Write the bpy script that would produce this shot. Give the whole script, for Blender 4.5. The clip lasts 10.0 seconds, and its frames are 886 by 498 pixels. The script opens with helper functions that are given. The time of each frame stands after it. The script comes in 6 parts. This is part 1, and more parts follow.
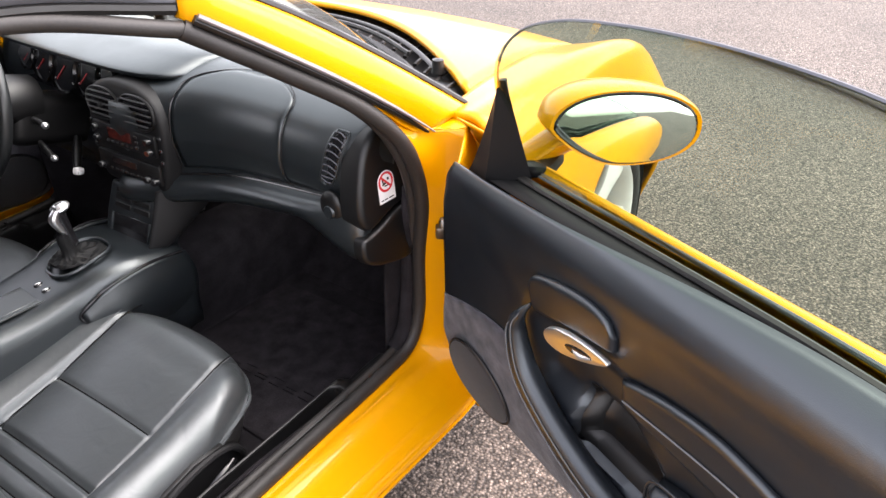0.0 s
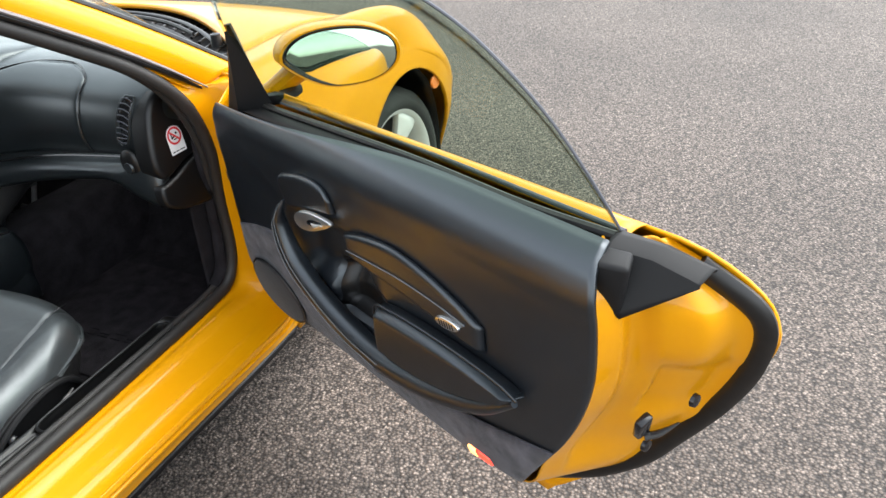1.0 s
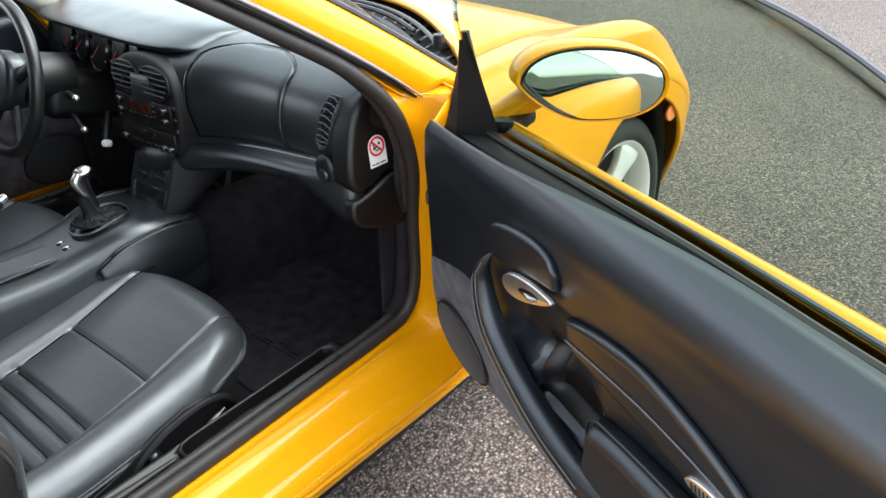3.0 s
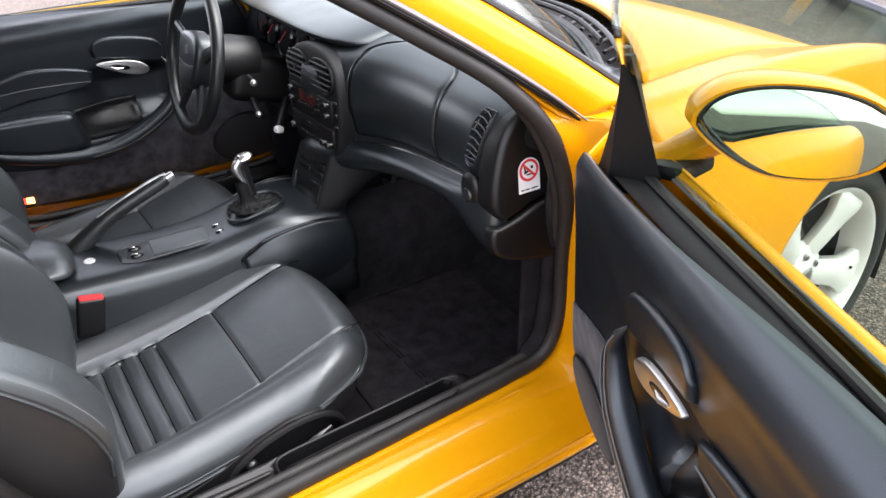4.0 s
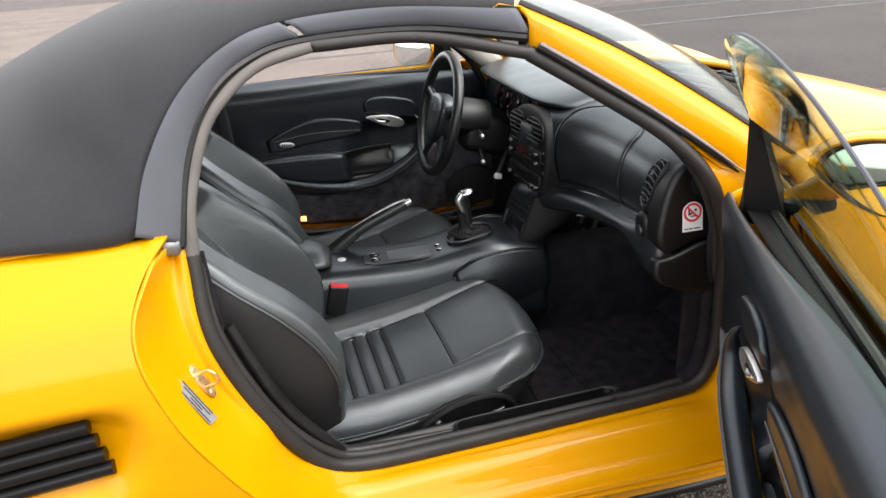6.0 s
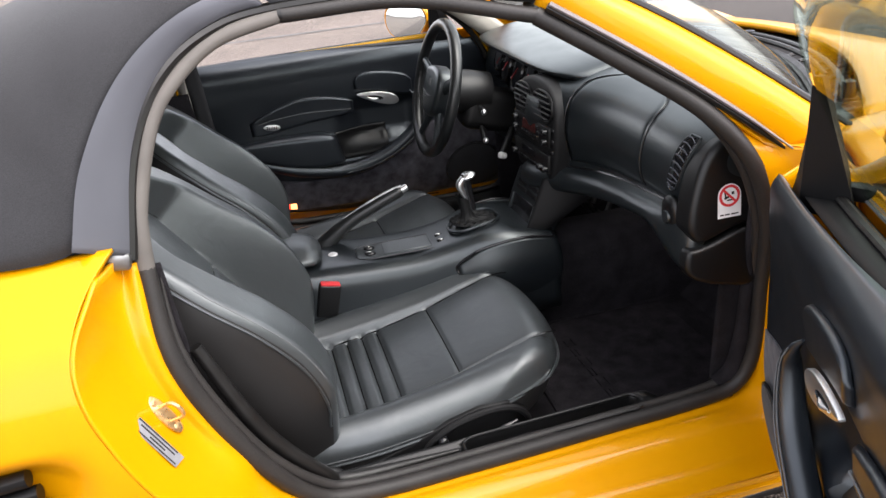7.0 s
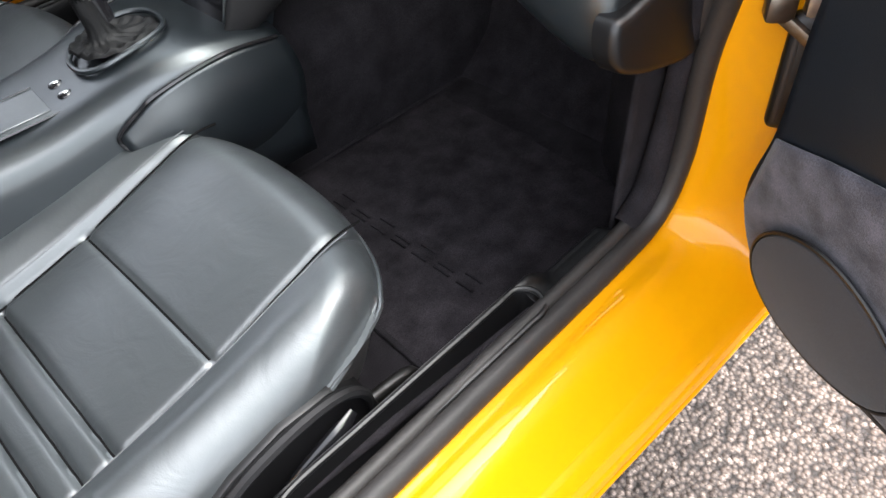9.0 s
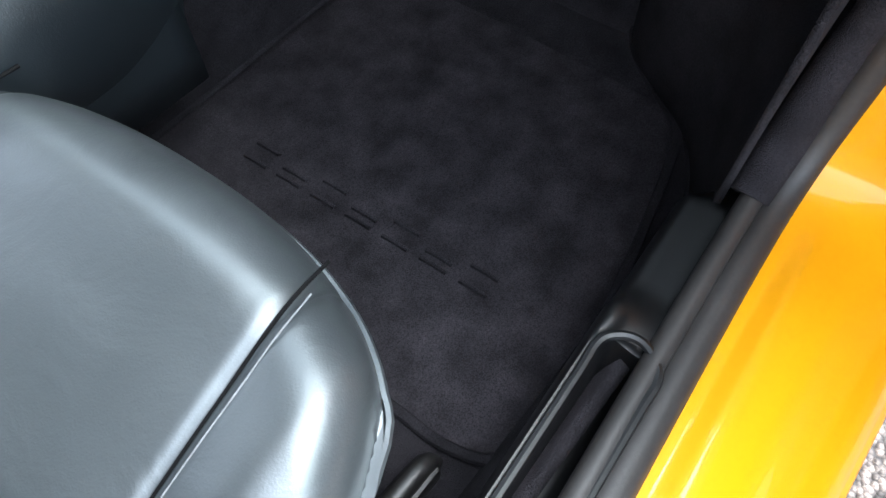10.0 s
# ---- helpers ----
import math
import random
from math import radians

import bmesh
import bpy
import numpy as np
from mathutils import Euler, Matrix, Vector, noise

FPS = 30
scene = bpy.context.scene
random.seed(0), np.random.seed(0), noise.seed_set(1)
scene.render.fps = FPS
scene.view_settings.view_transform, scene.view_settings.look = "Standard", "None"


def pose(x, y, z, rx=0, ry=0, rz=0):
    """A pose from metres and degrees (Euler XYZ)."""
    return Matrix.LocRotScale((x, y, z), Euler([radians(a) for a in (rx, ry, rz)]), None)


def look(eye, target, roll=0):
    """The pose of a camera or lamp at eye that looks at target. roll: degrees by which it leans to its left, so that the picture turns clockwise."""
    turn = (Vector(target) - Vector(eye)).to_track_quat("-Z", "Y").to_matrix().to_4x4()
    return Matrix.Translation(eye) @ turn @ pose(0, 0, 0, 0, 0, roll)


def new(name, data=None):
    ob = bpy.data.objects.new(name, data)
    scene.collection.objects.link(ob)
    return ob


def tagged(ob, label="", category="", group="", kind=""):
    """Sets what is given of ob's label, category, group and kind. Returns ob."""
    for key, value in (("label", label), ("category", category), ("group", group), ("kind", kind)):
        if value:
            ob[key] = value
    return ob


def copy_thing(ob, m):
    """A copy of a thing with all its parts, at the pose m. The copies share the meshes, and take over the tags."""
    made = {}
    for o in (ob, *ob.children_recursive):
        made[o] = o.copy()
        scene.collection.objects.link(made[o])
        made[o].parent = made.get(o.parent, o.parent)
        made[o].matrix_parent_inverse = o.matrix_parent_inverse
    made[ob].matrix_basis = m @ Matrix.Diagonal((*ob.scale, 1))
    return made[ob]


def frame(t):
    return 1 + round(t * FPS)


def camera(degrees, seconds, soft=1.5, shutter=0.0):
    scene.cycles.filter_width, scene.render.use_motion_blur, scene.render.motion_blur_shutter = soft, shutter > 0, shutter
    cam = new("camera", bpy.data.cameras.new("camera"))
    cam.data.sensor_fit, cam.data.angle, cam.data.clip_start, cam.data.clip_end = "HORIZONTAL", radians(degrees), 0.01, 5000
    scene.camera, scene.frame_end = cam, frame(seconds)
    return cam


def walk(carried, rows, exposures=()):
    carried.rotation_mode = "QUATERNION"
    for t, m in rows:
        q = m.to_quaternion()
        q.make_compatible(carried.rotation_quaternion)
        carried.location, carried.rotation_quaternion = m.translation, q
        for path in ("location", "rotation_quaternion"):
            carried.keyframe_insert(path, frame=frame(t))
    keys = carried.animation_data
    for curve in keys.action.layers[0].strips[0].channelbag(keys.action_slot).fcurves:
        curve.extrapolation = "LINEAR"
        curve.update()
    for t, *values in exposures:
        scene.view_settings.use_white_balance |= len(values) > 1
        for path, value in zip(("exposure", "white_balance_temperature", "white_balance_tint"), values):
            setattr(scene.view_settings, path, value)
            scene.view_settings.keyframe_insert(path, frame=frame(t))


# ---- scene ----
cam = camera(62.5, 10.0)
PATH = [
    (0, (-1.475, -1.425, 1.331), (-0.138, -0.369, 0.280), -0.84),
    (0.5, (-1.562, -1.611, 1.317), (-0.087, -0.727, 0.297), -2.68),
    (1, (-1.634, -1.811, 1.307), (-0.139, -0.983, 0.269), -4.55),
    (1.5, (-1.683, -1.869, 1.308), (-0.194, -1.028, 0.271), -3.94),
    (2, (-1.657, -1.831, 1.289), (-0.208, -0.909, 0.263), -2.96),
    (2.5, (-1.561, -1.690, 1.277), (-0.183, -0.649, 0.269), -2.28),
    (4, (-1.264, -1.507, 1.249), (-0.439, 0.007, 0.235), -2.97),
    (4.5, (-1.233, -1.553, 1.258), (-0.618, 0.090, 0.296), -2.46),
    (5, (-1.270, -1.671, 1.276), (-0.790, 0.059, 0.393), -2.03),
    (5.5, (-1.328, -1.814, 1.275), (-0.922, -0.028, 0.471), -2.67),
    (5.7, (-1.326, -1.848, 1.278), (-0.970, -0.044, 0.492), -3.23),
    (7, (-1.273, -1.650, 1.242), (-0.985, 0.135, 0.386), -6.60),
    (7.5, (-1.249, -1.512, 1.193), (-0.841, 0.163, 0.181), -6.84),
    (8, (-1.253, -1.297, 1.147), (-0.617, 0.221, 0.013), -5.85),
    (8.5, (-1.255, -1.149, 1.107), (-0.460, 0.198, -0.141), -5.93),
    (9, (-1.146, -0.956, 0.980), (-0.316, 0.154, -0.462), -6.94),
    (9.5, (-1.056, -0.788, 0.898), (-0.257, 0.059, -0.728), -5.80),
    (10, (-0.988, -0.631, 0.796), (-0.195, 0.064, -0.903), -2.47),
]
EXPOSURES = [(0.0, 3.05, 6750, 18), (0.5, 2.66, 6500, 13), (1.0, 2.55, 6350, 7), (2.0, 2.55, 6300, 6), (2.5, 2.6, 6250, 5), (4.0, 2.84, 6450, 17), (4.5, 2.78, 6600, 17), (5.0, 2.5, 6700, 12),
             (5.5, 2.28, 6750, 12), (7.0, 2.42, 6650, 15), (7.5, 2.75, 6850, 18), (8.0, 3.12, 6850, 14), (8.5, 3.42, 6850, 14), (9.0, 3.58, 6450, 12), (9.5, 3.64, 6050, 8), (10.0, 3.98, 5800, 6)]
walk(cam, [(t, look(eye, target, roll)) for t, eye, target, roll in PATH], EXPOSURES)

# ---- world and light ----
SUN_EL, SUN_AZ = 57.0, 130.0
world = bpy.data.worlds.new("overcast_sky")
scene.world = world
world.use_nodes = True
wn = world.node_tree.nodes
wl = world.node_tree.links
sky = wn.new("ShaderNodeTexSky")
sky.sky_type, sky.sun_disc = "NISHITA", False
sky.sun_elevation, sky.sun_rotation = radians(SUN_EL), radians(SUN_AZ)
sky.air_density, sky.dust_density, sky.ozone_density = 1.0, 1.6, 1.0
grey = wn.new("ShaderNodeHueSaturation")
grey.inputs["Saturation"].default_value = 0.22
wl.new(sky.outputs[0], grey.inputs["Color"])
wl.new(grey.outputs[0], wn["Background"].inputs["Color"])
wn["Background"].inputs["Strength"].default_value = 0.14
sun = new("sun", bpy.data.lights.new("sun", "SUN"))
sun.data.energy, sun.data.angle, sun.data.color = 0.60, radians(60), (1.0, 0.97, 0.92)
az, el = radians(SUN_AZ), radians(SUN_EL)
sun.matrix_world = look((math.sin(az) * math.cos(el) * 20, math.cos(az) * math.cos(el) * 20, math.sin(el) * 20), (0, 0, 0))


# ---- materials ----
def mat(name, color, rough=0.5, metal=0.0, coat=0.0, spec=0.5, var=0.0, vscale=6.0, grain=0.0, gscale=600.0,
        bump=0.0, bscale=400.0, dist=0.001, trans=0.0, sheen=0.0, rvar=0.0, ior=1.45, alpha=1.0, coat_rough=0.03, glow=0.0, crease=0.0, tint=None):
    """Principled material with two scales of colour change and a fine relief."""
    m = bpy.data.materials.new(name)
    m.use_nodes = True
    nt = m.node_tree
    p = nt.nodes["Principled BSDF"]
    p.inputs["Base Color"].default_value = (*color, 1)
    p.inputs["Roughness"].default_value = rough
    p.inputs["Metallic"].default_value = metal
    p.inputs["Coat Weight"].default_value = coat
    p.inputs["Coat Roughness"].default_value = coat_rough
    if tint:
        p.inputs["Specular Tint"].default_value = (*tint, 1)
        p.inputs["Coat Tint"].default_value = (*tint, 1)
    if glow:
        p.inputs["Emission Color"].default_value = (*color, 1)
        p.inputs["Emission Strength"].default_value = glow
    p.inputs["Specular IOR Level"].default_value = spec
    p.inputs["Transmission Weight"].default_value = trans
    p.inputs["Sheen Weight"].default_value = sheen
    p.inputs["IOR"].default_value = ior
    p.inputs["Alpha"].default_value = alpha
    tc = nt.nodes.new("ShaderNodeTexCoord")
    src = tc.outputs["Object"]

    def noise_tex(scale, detail=4.0):
        n = nt.nodes.new("ShaderNodeTexNoise")
        n.inputs["Scale"].default_value = scale
        n.inputs["Detail"].default_value = detail
        nt.links.new(src, n.inputs["Vector"])
        return n.outputs["Fac"]

    def ranged(out, lo, hi):
        r = nt.nodes.new("ShaderNodeMapRange")
        r.inputs["From Min"].default_value, r.inputs["From Max"].default_value = 0.3, 0.7
        r.inputs["To Min"].default_value, r.inputs["To Max"].default_value = lo, hi
        nt.links.new(out, r.inputs["Value"])
        return r.outputs["Result"]

    if var or grain:
        a = ranged(noise_tex(vscale), 1 - var, 1 + var)
        b = ranged(noise_tex(gscale, 2.0), 1 - grain, 1 + grain)
        mul = nt.nodes.new("ShaderNodeMath")
        mul.operation = "MULTIPLY"
        nt.links.new(a, mul.inputs[0])
        nt.links.new(b, mul.inputs[1])
        vm = nt.nodes.new("ShaderNodeVectorMath")
        vm.operation = "SCALE"
        vm.inputs[0].default_value = color
        nt.links.new(mul.outputs[0], vm.inputs["Scale"])
        nt.links.new(vm.outputs[0], p.inputs["Base Color"])
    if rvar:
        nt.links.new(ranged(noise_tex(vscale * 2.3), rough - rvar, rough + rvar), p.inputs["Roughness"])
    if bump:
        bn = nt.nodes.new("ShaderNodeBump")
        bn.inputs["Strength"].default_value = bump
        bn.inputs["Distance"].default_value = dist
        nt.links.new(noise_tex(bscale, 3.0), bn.inputs["Height"])
        nt.links.new(bn.outputs[0], p.inputs["Normal"])
        if crease:
            b2 = nt.nodes.new("ShaderNodeBump")
            b2.inputs["Strength"].default_value, b2.inputs["Distance"].default_value = crease, 0.006
            w = nt.nodes.new("ShaderNodeTexNoise")
            w.inputs["Scale"].default_value, w.inputs["Detail"].default_value, w.inputs["Distortion"].default_value = 17.0, 5.0, 1.6
            nt.links.new(src, w.inputs["Vector"])
            nt.links.new(w.outputs["Fac"], b2.inputs["Height"])
            nt.links.new(b2.outputs[0], bn.inputs["Normal"])
    return m


YELLOW = mat("yellow_paint", (0.585, 0.248, 0.0004), 0.36, coat=0.42, spec=0.12, var=0.03, vscale=3, bump=0.03, bscale=900, dist=0.0004)
# Leather and vinyl carry the sky's blue cast in their colour and specular tint.
LEATHER = mat("black_leather", (0.0245, 0.0272, 0.0288), 0.42, spec=1.0, coat=0.65, tint=(0.94, 0.985, 1.0), coat_rough=0.42, crease=0.22, var=0.12, vscale=9, grain=0.10, gscale=900, bump=0.22, bscale=700, dist=0.0008, rvar=0.05)
VINYL = mat("black_grained_vinyl", (0.0052, 0.0070, 0.0085), 0.36, spec=0.9, tint=(0.92, 0.98, 1.0), coat=0.32, coat_rough=0.30, var=0.10, vscale=7, bump=0.28, bscale=900, dist=0.0007, rvar=0.04)
DOORVINYL = mat("black_door_vinyl", (0.0058, 0.0072, 0.0098), 0.38, spec=0.95, coat=0.20, tint=(0.86, 0.94, 1.0), coat_rough=0.32, var=0.10, vscale=7, bump=0.28, bscale=900, dist=0.0007, rvar=0.04)
PLASTIC = mat("black_plastic", (0.0032, 0.0032, 0.0035), 0.42, var=0.12, vscale=12, bump=0.12, bscale=1200, dist=0.0004)
GLOSSBLACK = mat("gloss_black", (0.008, 0.008, 0.009), 0.16, var=0.1, vscale=20)
RUBBER = mat("black_rubber", (0.006, 0.0055, 0.0052), 0.44, var=0.2, vscale=15, bump=0.1, bscale=500, dist=0.0005, rvar=0.08)
CARPET = mat("black_carpet", (0.0150, 0.0136, 0.0158), 0.95, spec=0.15, var=0.40, vscale=22, grain=0.5, gscale=700, bump=0.8, bscale=900, dist=0.002)
MATTING = mat("velour_mat", (0.0205, 0.0182, 0.0208), 0.95, spec=0.12, var=0.45, vscale=24, grain=0.45, gscale=800, bump=0.7, bscale=1000, dist=0.0015)
FABRIC = mat("black_canvas", (0.022, 0.022, 0.024), 0.9, spec=0.25, var=0.18, vscale=5, grain=0.35, gscale=1100, bump=0.5, bscale=1300, dist=0.0006, sheen=0.1)
STRIPGREY = mat("grey_vinyl_strip", (0.085, 0.088, 0.102), 0.68, spec=0.3, var=0.08, vscale=6, bump=0.2, bscale=1100, dist=0.0004)
PALESTRIP = mat("pale_metal_strip", (0.17, 0.15, 0.15), 0.5, metal=0.2, var=0.1, vscale=20)
CHROME = mat("satin_chrome", (0.78, 0.78, 0.78), 0.34, metal=1.0, var=0.06, vscale=30)
ALU = mat("silver_alloy_paint", (0.66, 0.66, 0.655), 0.34, metal=0.10, coat=0.6, var=0.06, vscale=18)
GILTZINC = mat("yellow_zinc_plating", (0.72, 0.48, 0.24), 0.32, metal=0.8, var=0.2, vscale=60, rvar=0.1)
GREYMETAL = mat("dull_zinc", (0.30, 0.30, 0.30), 0.4, metal=1.0, var=0.25, vscale=40, rvar=0.1)
DARKMETAL = mat("bronzed_dark_metal", (0.10, 0.085, 0.07), 0.4, metal=0.9, var=0.3, vscale=60, rvar=0.1)
MIRROR = mat("mirror_silver", (0.80, 0.84, 0.84), 0.01, metal=1.0)
TYRE = mat("tyre_rubber", (0.018, 0.018, 0.018), 0.75, var=0.2, vscale=14, bump=0.2, bscale=400)
AMBER = mat("amber_lens", (0.80, 0.20, 0.02), 0.12, coat=1.0, var=0.1, vscale=60)
REDLENS = mat("red_lens", (0.80, 0.03, 0.015), 0.12, coat=1.0, var=0.1, vscale=80, glow=0.9)
GLOWLENS = mat("lit_amber_lens", (0.95, 0.42, 0.12), 0.12, coat=1.0, var=0.1, vscale=80, glow=0.8)
BOOT = mat("creased_dark_leather", (0.005, 0.0053, 0.0056), 0.6, spec=0.25, var=0.2, vscale=20, bump=0.4, bscale=300, dist=0.001)
LINE = mat("worn_white_marking", (0.085, 0.082, 0.08), 0.8, var=0.45, vscale=5, grain=0.6, gscale=60, bump=0.3, bscale=200, dist=0.002)
RED = mat("red_plastic", (0.62, 0.035, 0.04), 0.4, var=0.05, vscale=30)
WHITE = mat("white_print", (0.72, 0.72, 0.72), 0.45, var=0.04, vscale=60)
PRINT = mat("dark_print", (0.012, 0.012, 0.012), 0.5, var=0.05, vscale=60)
SILVERLABEL = mat("silver_label", (0.26, 0.26, 0.275), 0.4, metal=0.3, var=0.1, vscale=90)
DISPLAY = mat("radio_display", (0.055, 0.010, 0.008), 0.15, var=0.2, vscale=60)
STITCH = mat("grey_thread", (0.10, 0.105, 0.11), 0.8, var=0.1, vscale=200)
LAMPLENS = mat("clear_lamp_lens", (0.55, 0.57, 0.58), 0.08, coat=1.0, var=0.15, vscale=40)
DISC = mat("brake_disc", (0.20, 0.19, 0.18), 0.45, metal=1.0, var=0.2, vscale=30)
HEADLINER = mat("headliner_cloth", (0.42, 0.39, 0.34), 0.9, var=0.08, vscale=8, grain=0.2, gscale=900)


def glass_material(name, tint, clear, falloff=4.2):
    """A thin pane: mostly clear, with mirror-like reflection by Fresnel."""
    m = bpy.data.materials.new(name)
    m.use_nodes = True
    nt = m.node_tree
    out = nt.nodes["Material Output"]
    tr = nt.nodes.new("ShaderNodeBsdfTransparent")
    tr.inputs["Color"].default_value = (*tint, 1)
    gl = nt.nodes.new("ShaderNodeBsdfGlossy")
    gl.inputs["Roughness"].default_value = 0.01
    gl.inputs["Color"].default_value = (0.95, 1.0, 0.97, 1)
    lw = nt.nodes.new("ShaderNodeLayerWeight")
    lw.inputs["Blend"].default_value = 0.5
    pw = nt.nodes.new("ShaderNodeMath")
    pw.operation = "POWER"
    pw.inputs[1].default_value = falloff
    nt.links.new(lw.outputs["Facing"], pw.inputs[0])
    fr = nt.nodes.new("ShaderNodeMath")
    fr.operation = "MULTIPLY_ADD"
    fr.inputs[1].default_value, fr.inputs[2].default_value = 1.0 - clear, clear
    nt.links.new(pw.outputs[0], fr.inputs[0])
    mx = nt.nodes.new("ShaderNodeMixShader")
    nt.links.new(fr.outputs[0], mx.inputs[0])
    nt.links.new(tr.outputs[0], mx.inputs[1])
    nt.links.new(gl.outputs[0], mx.inputs[2])
    nt.links.new(mx.outputs[0], out.inputs["Surface"])
    return m


GLASS = glass_material("green_tinted_glass", (0.72, 0.78, 0.71), 0.006, 12.0)
SCREEN = glass_material("windscreen_glass", (0.90, 0.94, 0.91), 0.02, 8.0)


def asphalt_material(name, level):
    m = bpy.data.materials.new(name)
    m.use_nodes = True
    nt = m.node_tree
    p = nt.nodes["Principled BSDF"]
    tc = nt.nodes.new("ShaderNodeTexCoord")

    def node(kind, **kw):
        n = nt.nodes.new(kind)
        for k, v in kw.items():
            n.inputs[k].default_value = v
        return n

    stones = node("ShaderNodeTexVoronoi", Scale=132.0)
    fine = node("ShaderNodeTexVoronoi", Scale=390.0)
    big = node("ShaderNodeTexNoise", Scale=0.9, Detail=6.0)
    mid = node("ShaderNodeTexNoise", Scale=48.0, Detail=5.0)
    for n in (stones, fine, big, mid):
        nt.links.new(tc.outputs["Object"], n.inputs["Vector"])
    tone = nt.nodes.new("ShaderNodeValToRGB")
    cr = tone.color_ramp
    cr.elements[0].position, cr.elements[0].color = 0.0, (0.026, 0.0200, 0.0172, 1)
    cr.elements[1].position, cr.elements[1].color = 1.0, (0.38, 0.310, 0.262, 1)
    for pos, c in ((0.35, (0.108, 0.0855, 0.0715, 1)), (0.75, (0.188, 0.151, 0.127, 1))):
        e = cr.elements.new(pos)
        e.color = c
    sep = nt.nodes.new("ShaderNodeSeparateColor")
    nt.links.new(stones.outputs["Color"], sep.inputs[0])
    sepf = nt.nodes.new("ShaderNodeSeparateColor")
    nt.links.new(fine.outputs["Color"], sepf.inputs[0])
    av = nt.nodes.new("ShaderNodeMath")
    av.operation = "MULTIPLY_ADD"
    av.inputs[1].default_value = 0.62
    nt.links.new(sep.outputs[0], av.inputs[0])
    h = nt.nodes.new("ShaderNodeMath")
    h.operation = "MULTIPLY"
    h.inputs[1].default_value = 0.40
    nt.links.new(sepf.outputs[1], h.inputs[0])
    nt.links.new(h.outputs[0], av.inputs[2])
    nt.links.new(av.outputs[0], tone.inputs[0])
    blot = nt.nodes.new("ShaderNodeMapRange")
    blot.inputs["From Min"].default_value, blot.inputs["From Max"].default_value = 0.3, 0.72
    blot.inputs["To Min"].default_value, blot.inputs["To Max"].default_value = 0.80 * level, 1.22 * level
    nt.links.new(big.outputs["Fac"], blot.inputs["Value"])
    blot2 = nt.nodes.new("ShaderNodeMapRange")
    blot2.inputs["From Min"].default_value, blot2.inputs["From Max"].default_value = 0.3, 0.7
    blot2.inputs["To Min"].default_value, blot2.inputs["To Max"].default_value = 0.68, 1.32
    nt.links.new(mid.outputs["Fac"], blot2.inputs["Value"])
    mm = nt.nodes.new("ShaderNodeMath")
    mm.operation = "MULTIPLY"
    nt.links.new(blot.outputs[0], mm.inputs[0])
    nt.links.new(blot2.outputs[0], mm.inputs[1])
    vm = nt.nodes.new("ShaderNodeVectorMath")
    vm.operation = "SCALE"
    nt.links.new(tone.outputs[0], vm.inputs[0])
    pit = nt.nodes.new("ShaderNodeMapRange")
    pit.inputs["From Min"].default_value, pit.inputs["From Max"].default_value = 0.30, 0.72
    pit.inputs["To Min"].default_value, pit.inputs["To Max"].default_value = 1.16, 0.26
    nt.links.new(stones.outputs["Distance"], pit.inputs["Value"])
    m3 = nt.nodes.new("ShaderNodeMath")
    m3.operation = "MULTIPLY"
    nt.links.new(mm.outputs[0], m3.inputs[0])
    nt.links.new(pit.outputs[0], m3.inputs[1])
    nt.links.new(m3.outputs[0], vm.inputs["Scale"])
    nt.links.new(vm.outputs[0], p.inputs["Base Color"])
    p.inputs["Roughness"].default_value = 0.78
    p.inputs["Specular IOR Level"].default_value = 0.4
    bn = nt.nodes.new("ShaderNodeBump")
    bn.inputs["Strength"].default_value, bn.inputs["Distance"].default_value = 0.85, 0.005
    nt.links.new(stones.outputs["Distance"], bn.inputs["Height"])
    bn.invert = True
    nt.links.new(bn.outputs[0], p.inputs["Normal"])
    return m


DOORCARPET = mat("grey_door_carpet", (0.050, 0.048, 0.057), 0.95, spec=0.15, var=0.6, vscale=28, grain=0.35, gscale=800, bump=0.5, bscale=900, dist=0.001, sheen=0.15)
ASPHALT = asphalt_material("worn_asphalt", 0.72)
# Sky light on the seal is put into this lighter rubber colour.
SEALRUBBER = mat("skylit_seal_rubber", (0.016, 0.014, 0.013), 0.55, var=0.25, vscale=12, grain=0.2, gscale=300, bump=0.2, bscale=600, dist=0.0005)
SIDEVINYL = mat("matte_black_vinyl", (0.0055, 0.0055, 0.006), 0.6, spec=0.3, var=0.15, vscale=10, bump=0.25, bscale=900, dist=0.0006)
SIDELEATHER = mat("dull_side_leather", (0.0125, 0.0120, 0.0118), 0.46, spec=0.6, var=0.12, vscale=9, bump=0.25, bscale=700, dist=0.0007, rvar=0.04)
RIMLEATHER = mat("polished_leather", (0.008, 0.009, 0.0095), 0.38, spec=0.6, coat=0.2, coat_rough=0.25, var=0.12, vscale=20, bump=0.15, bscale=900, dist=0.0005)
# Pale version of the seal rubber: brightness from the sky is painted in.
TAUPE = mat("skylit_taupe_rubber", (0.105, 0.096, 0.088), 0.6, spec=0.3, var=0.15, vscale=14, bump=0.15, bscale=500, dist=0.0005)
SEAM = mat("dark_seam", (0.003, 0.003, 0.0032), 0.8, spec=0.1, var=0.1, vscale=50)
DARKASPHALT = asphalt_material("dark_asphalt", 0.34)
PALEASPHALT = asphalt_material("pale_asphalt", 1.25)


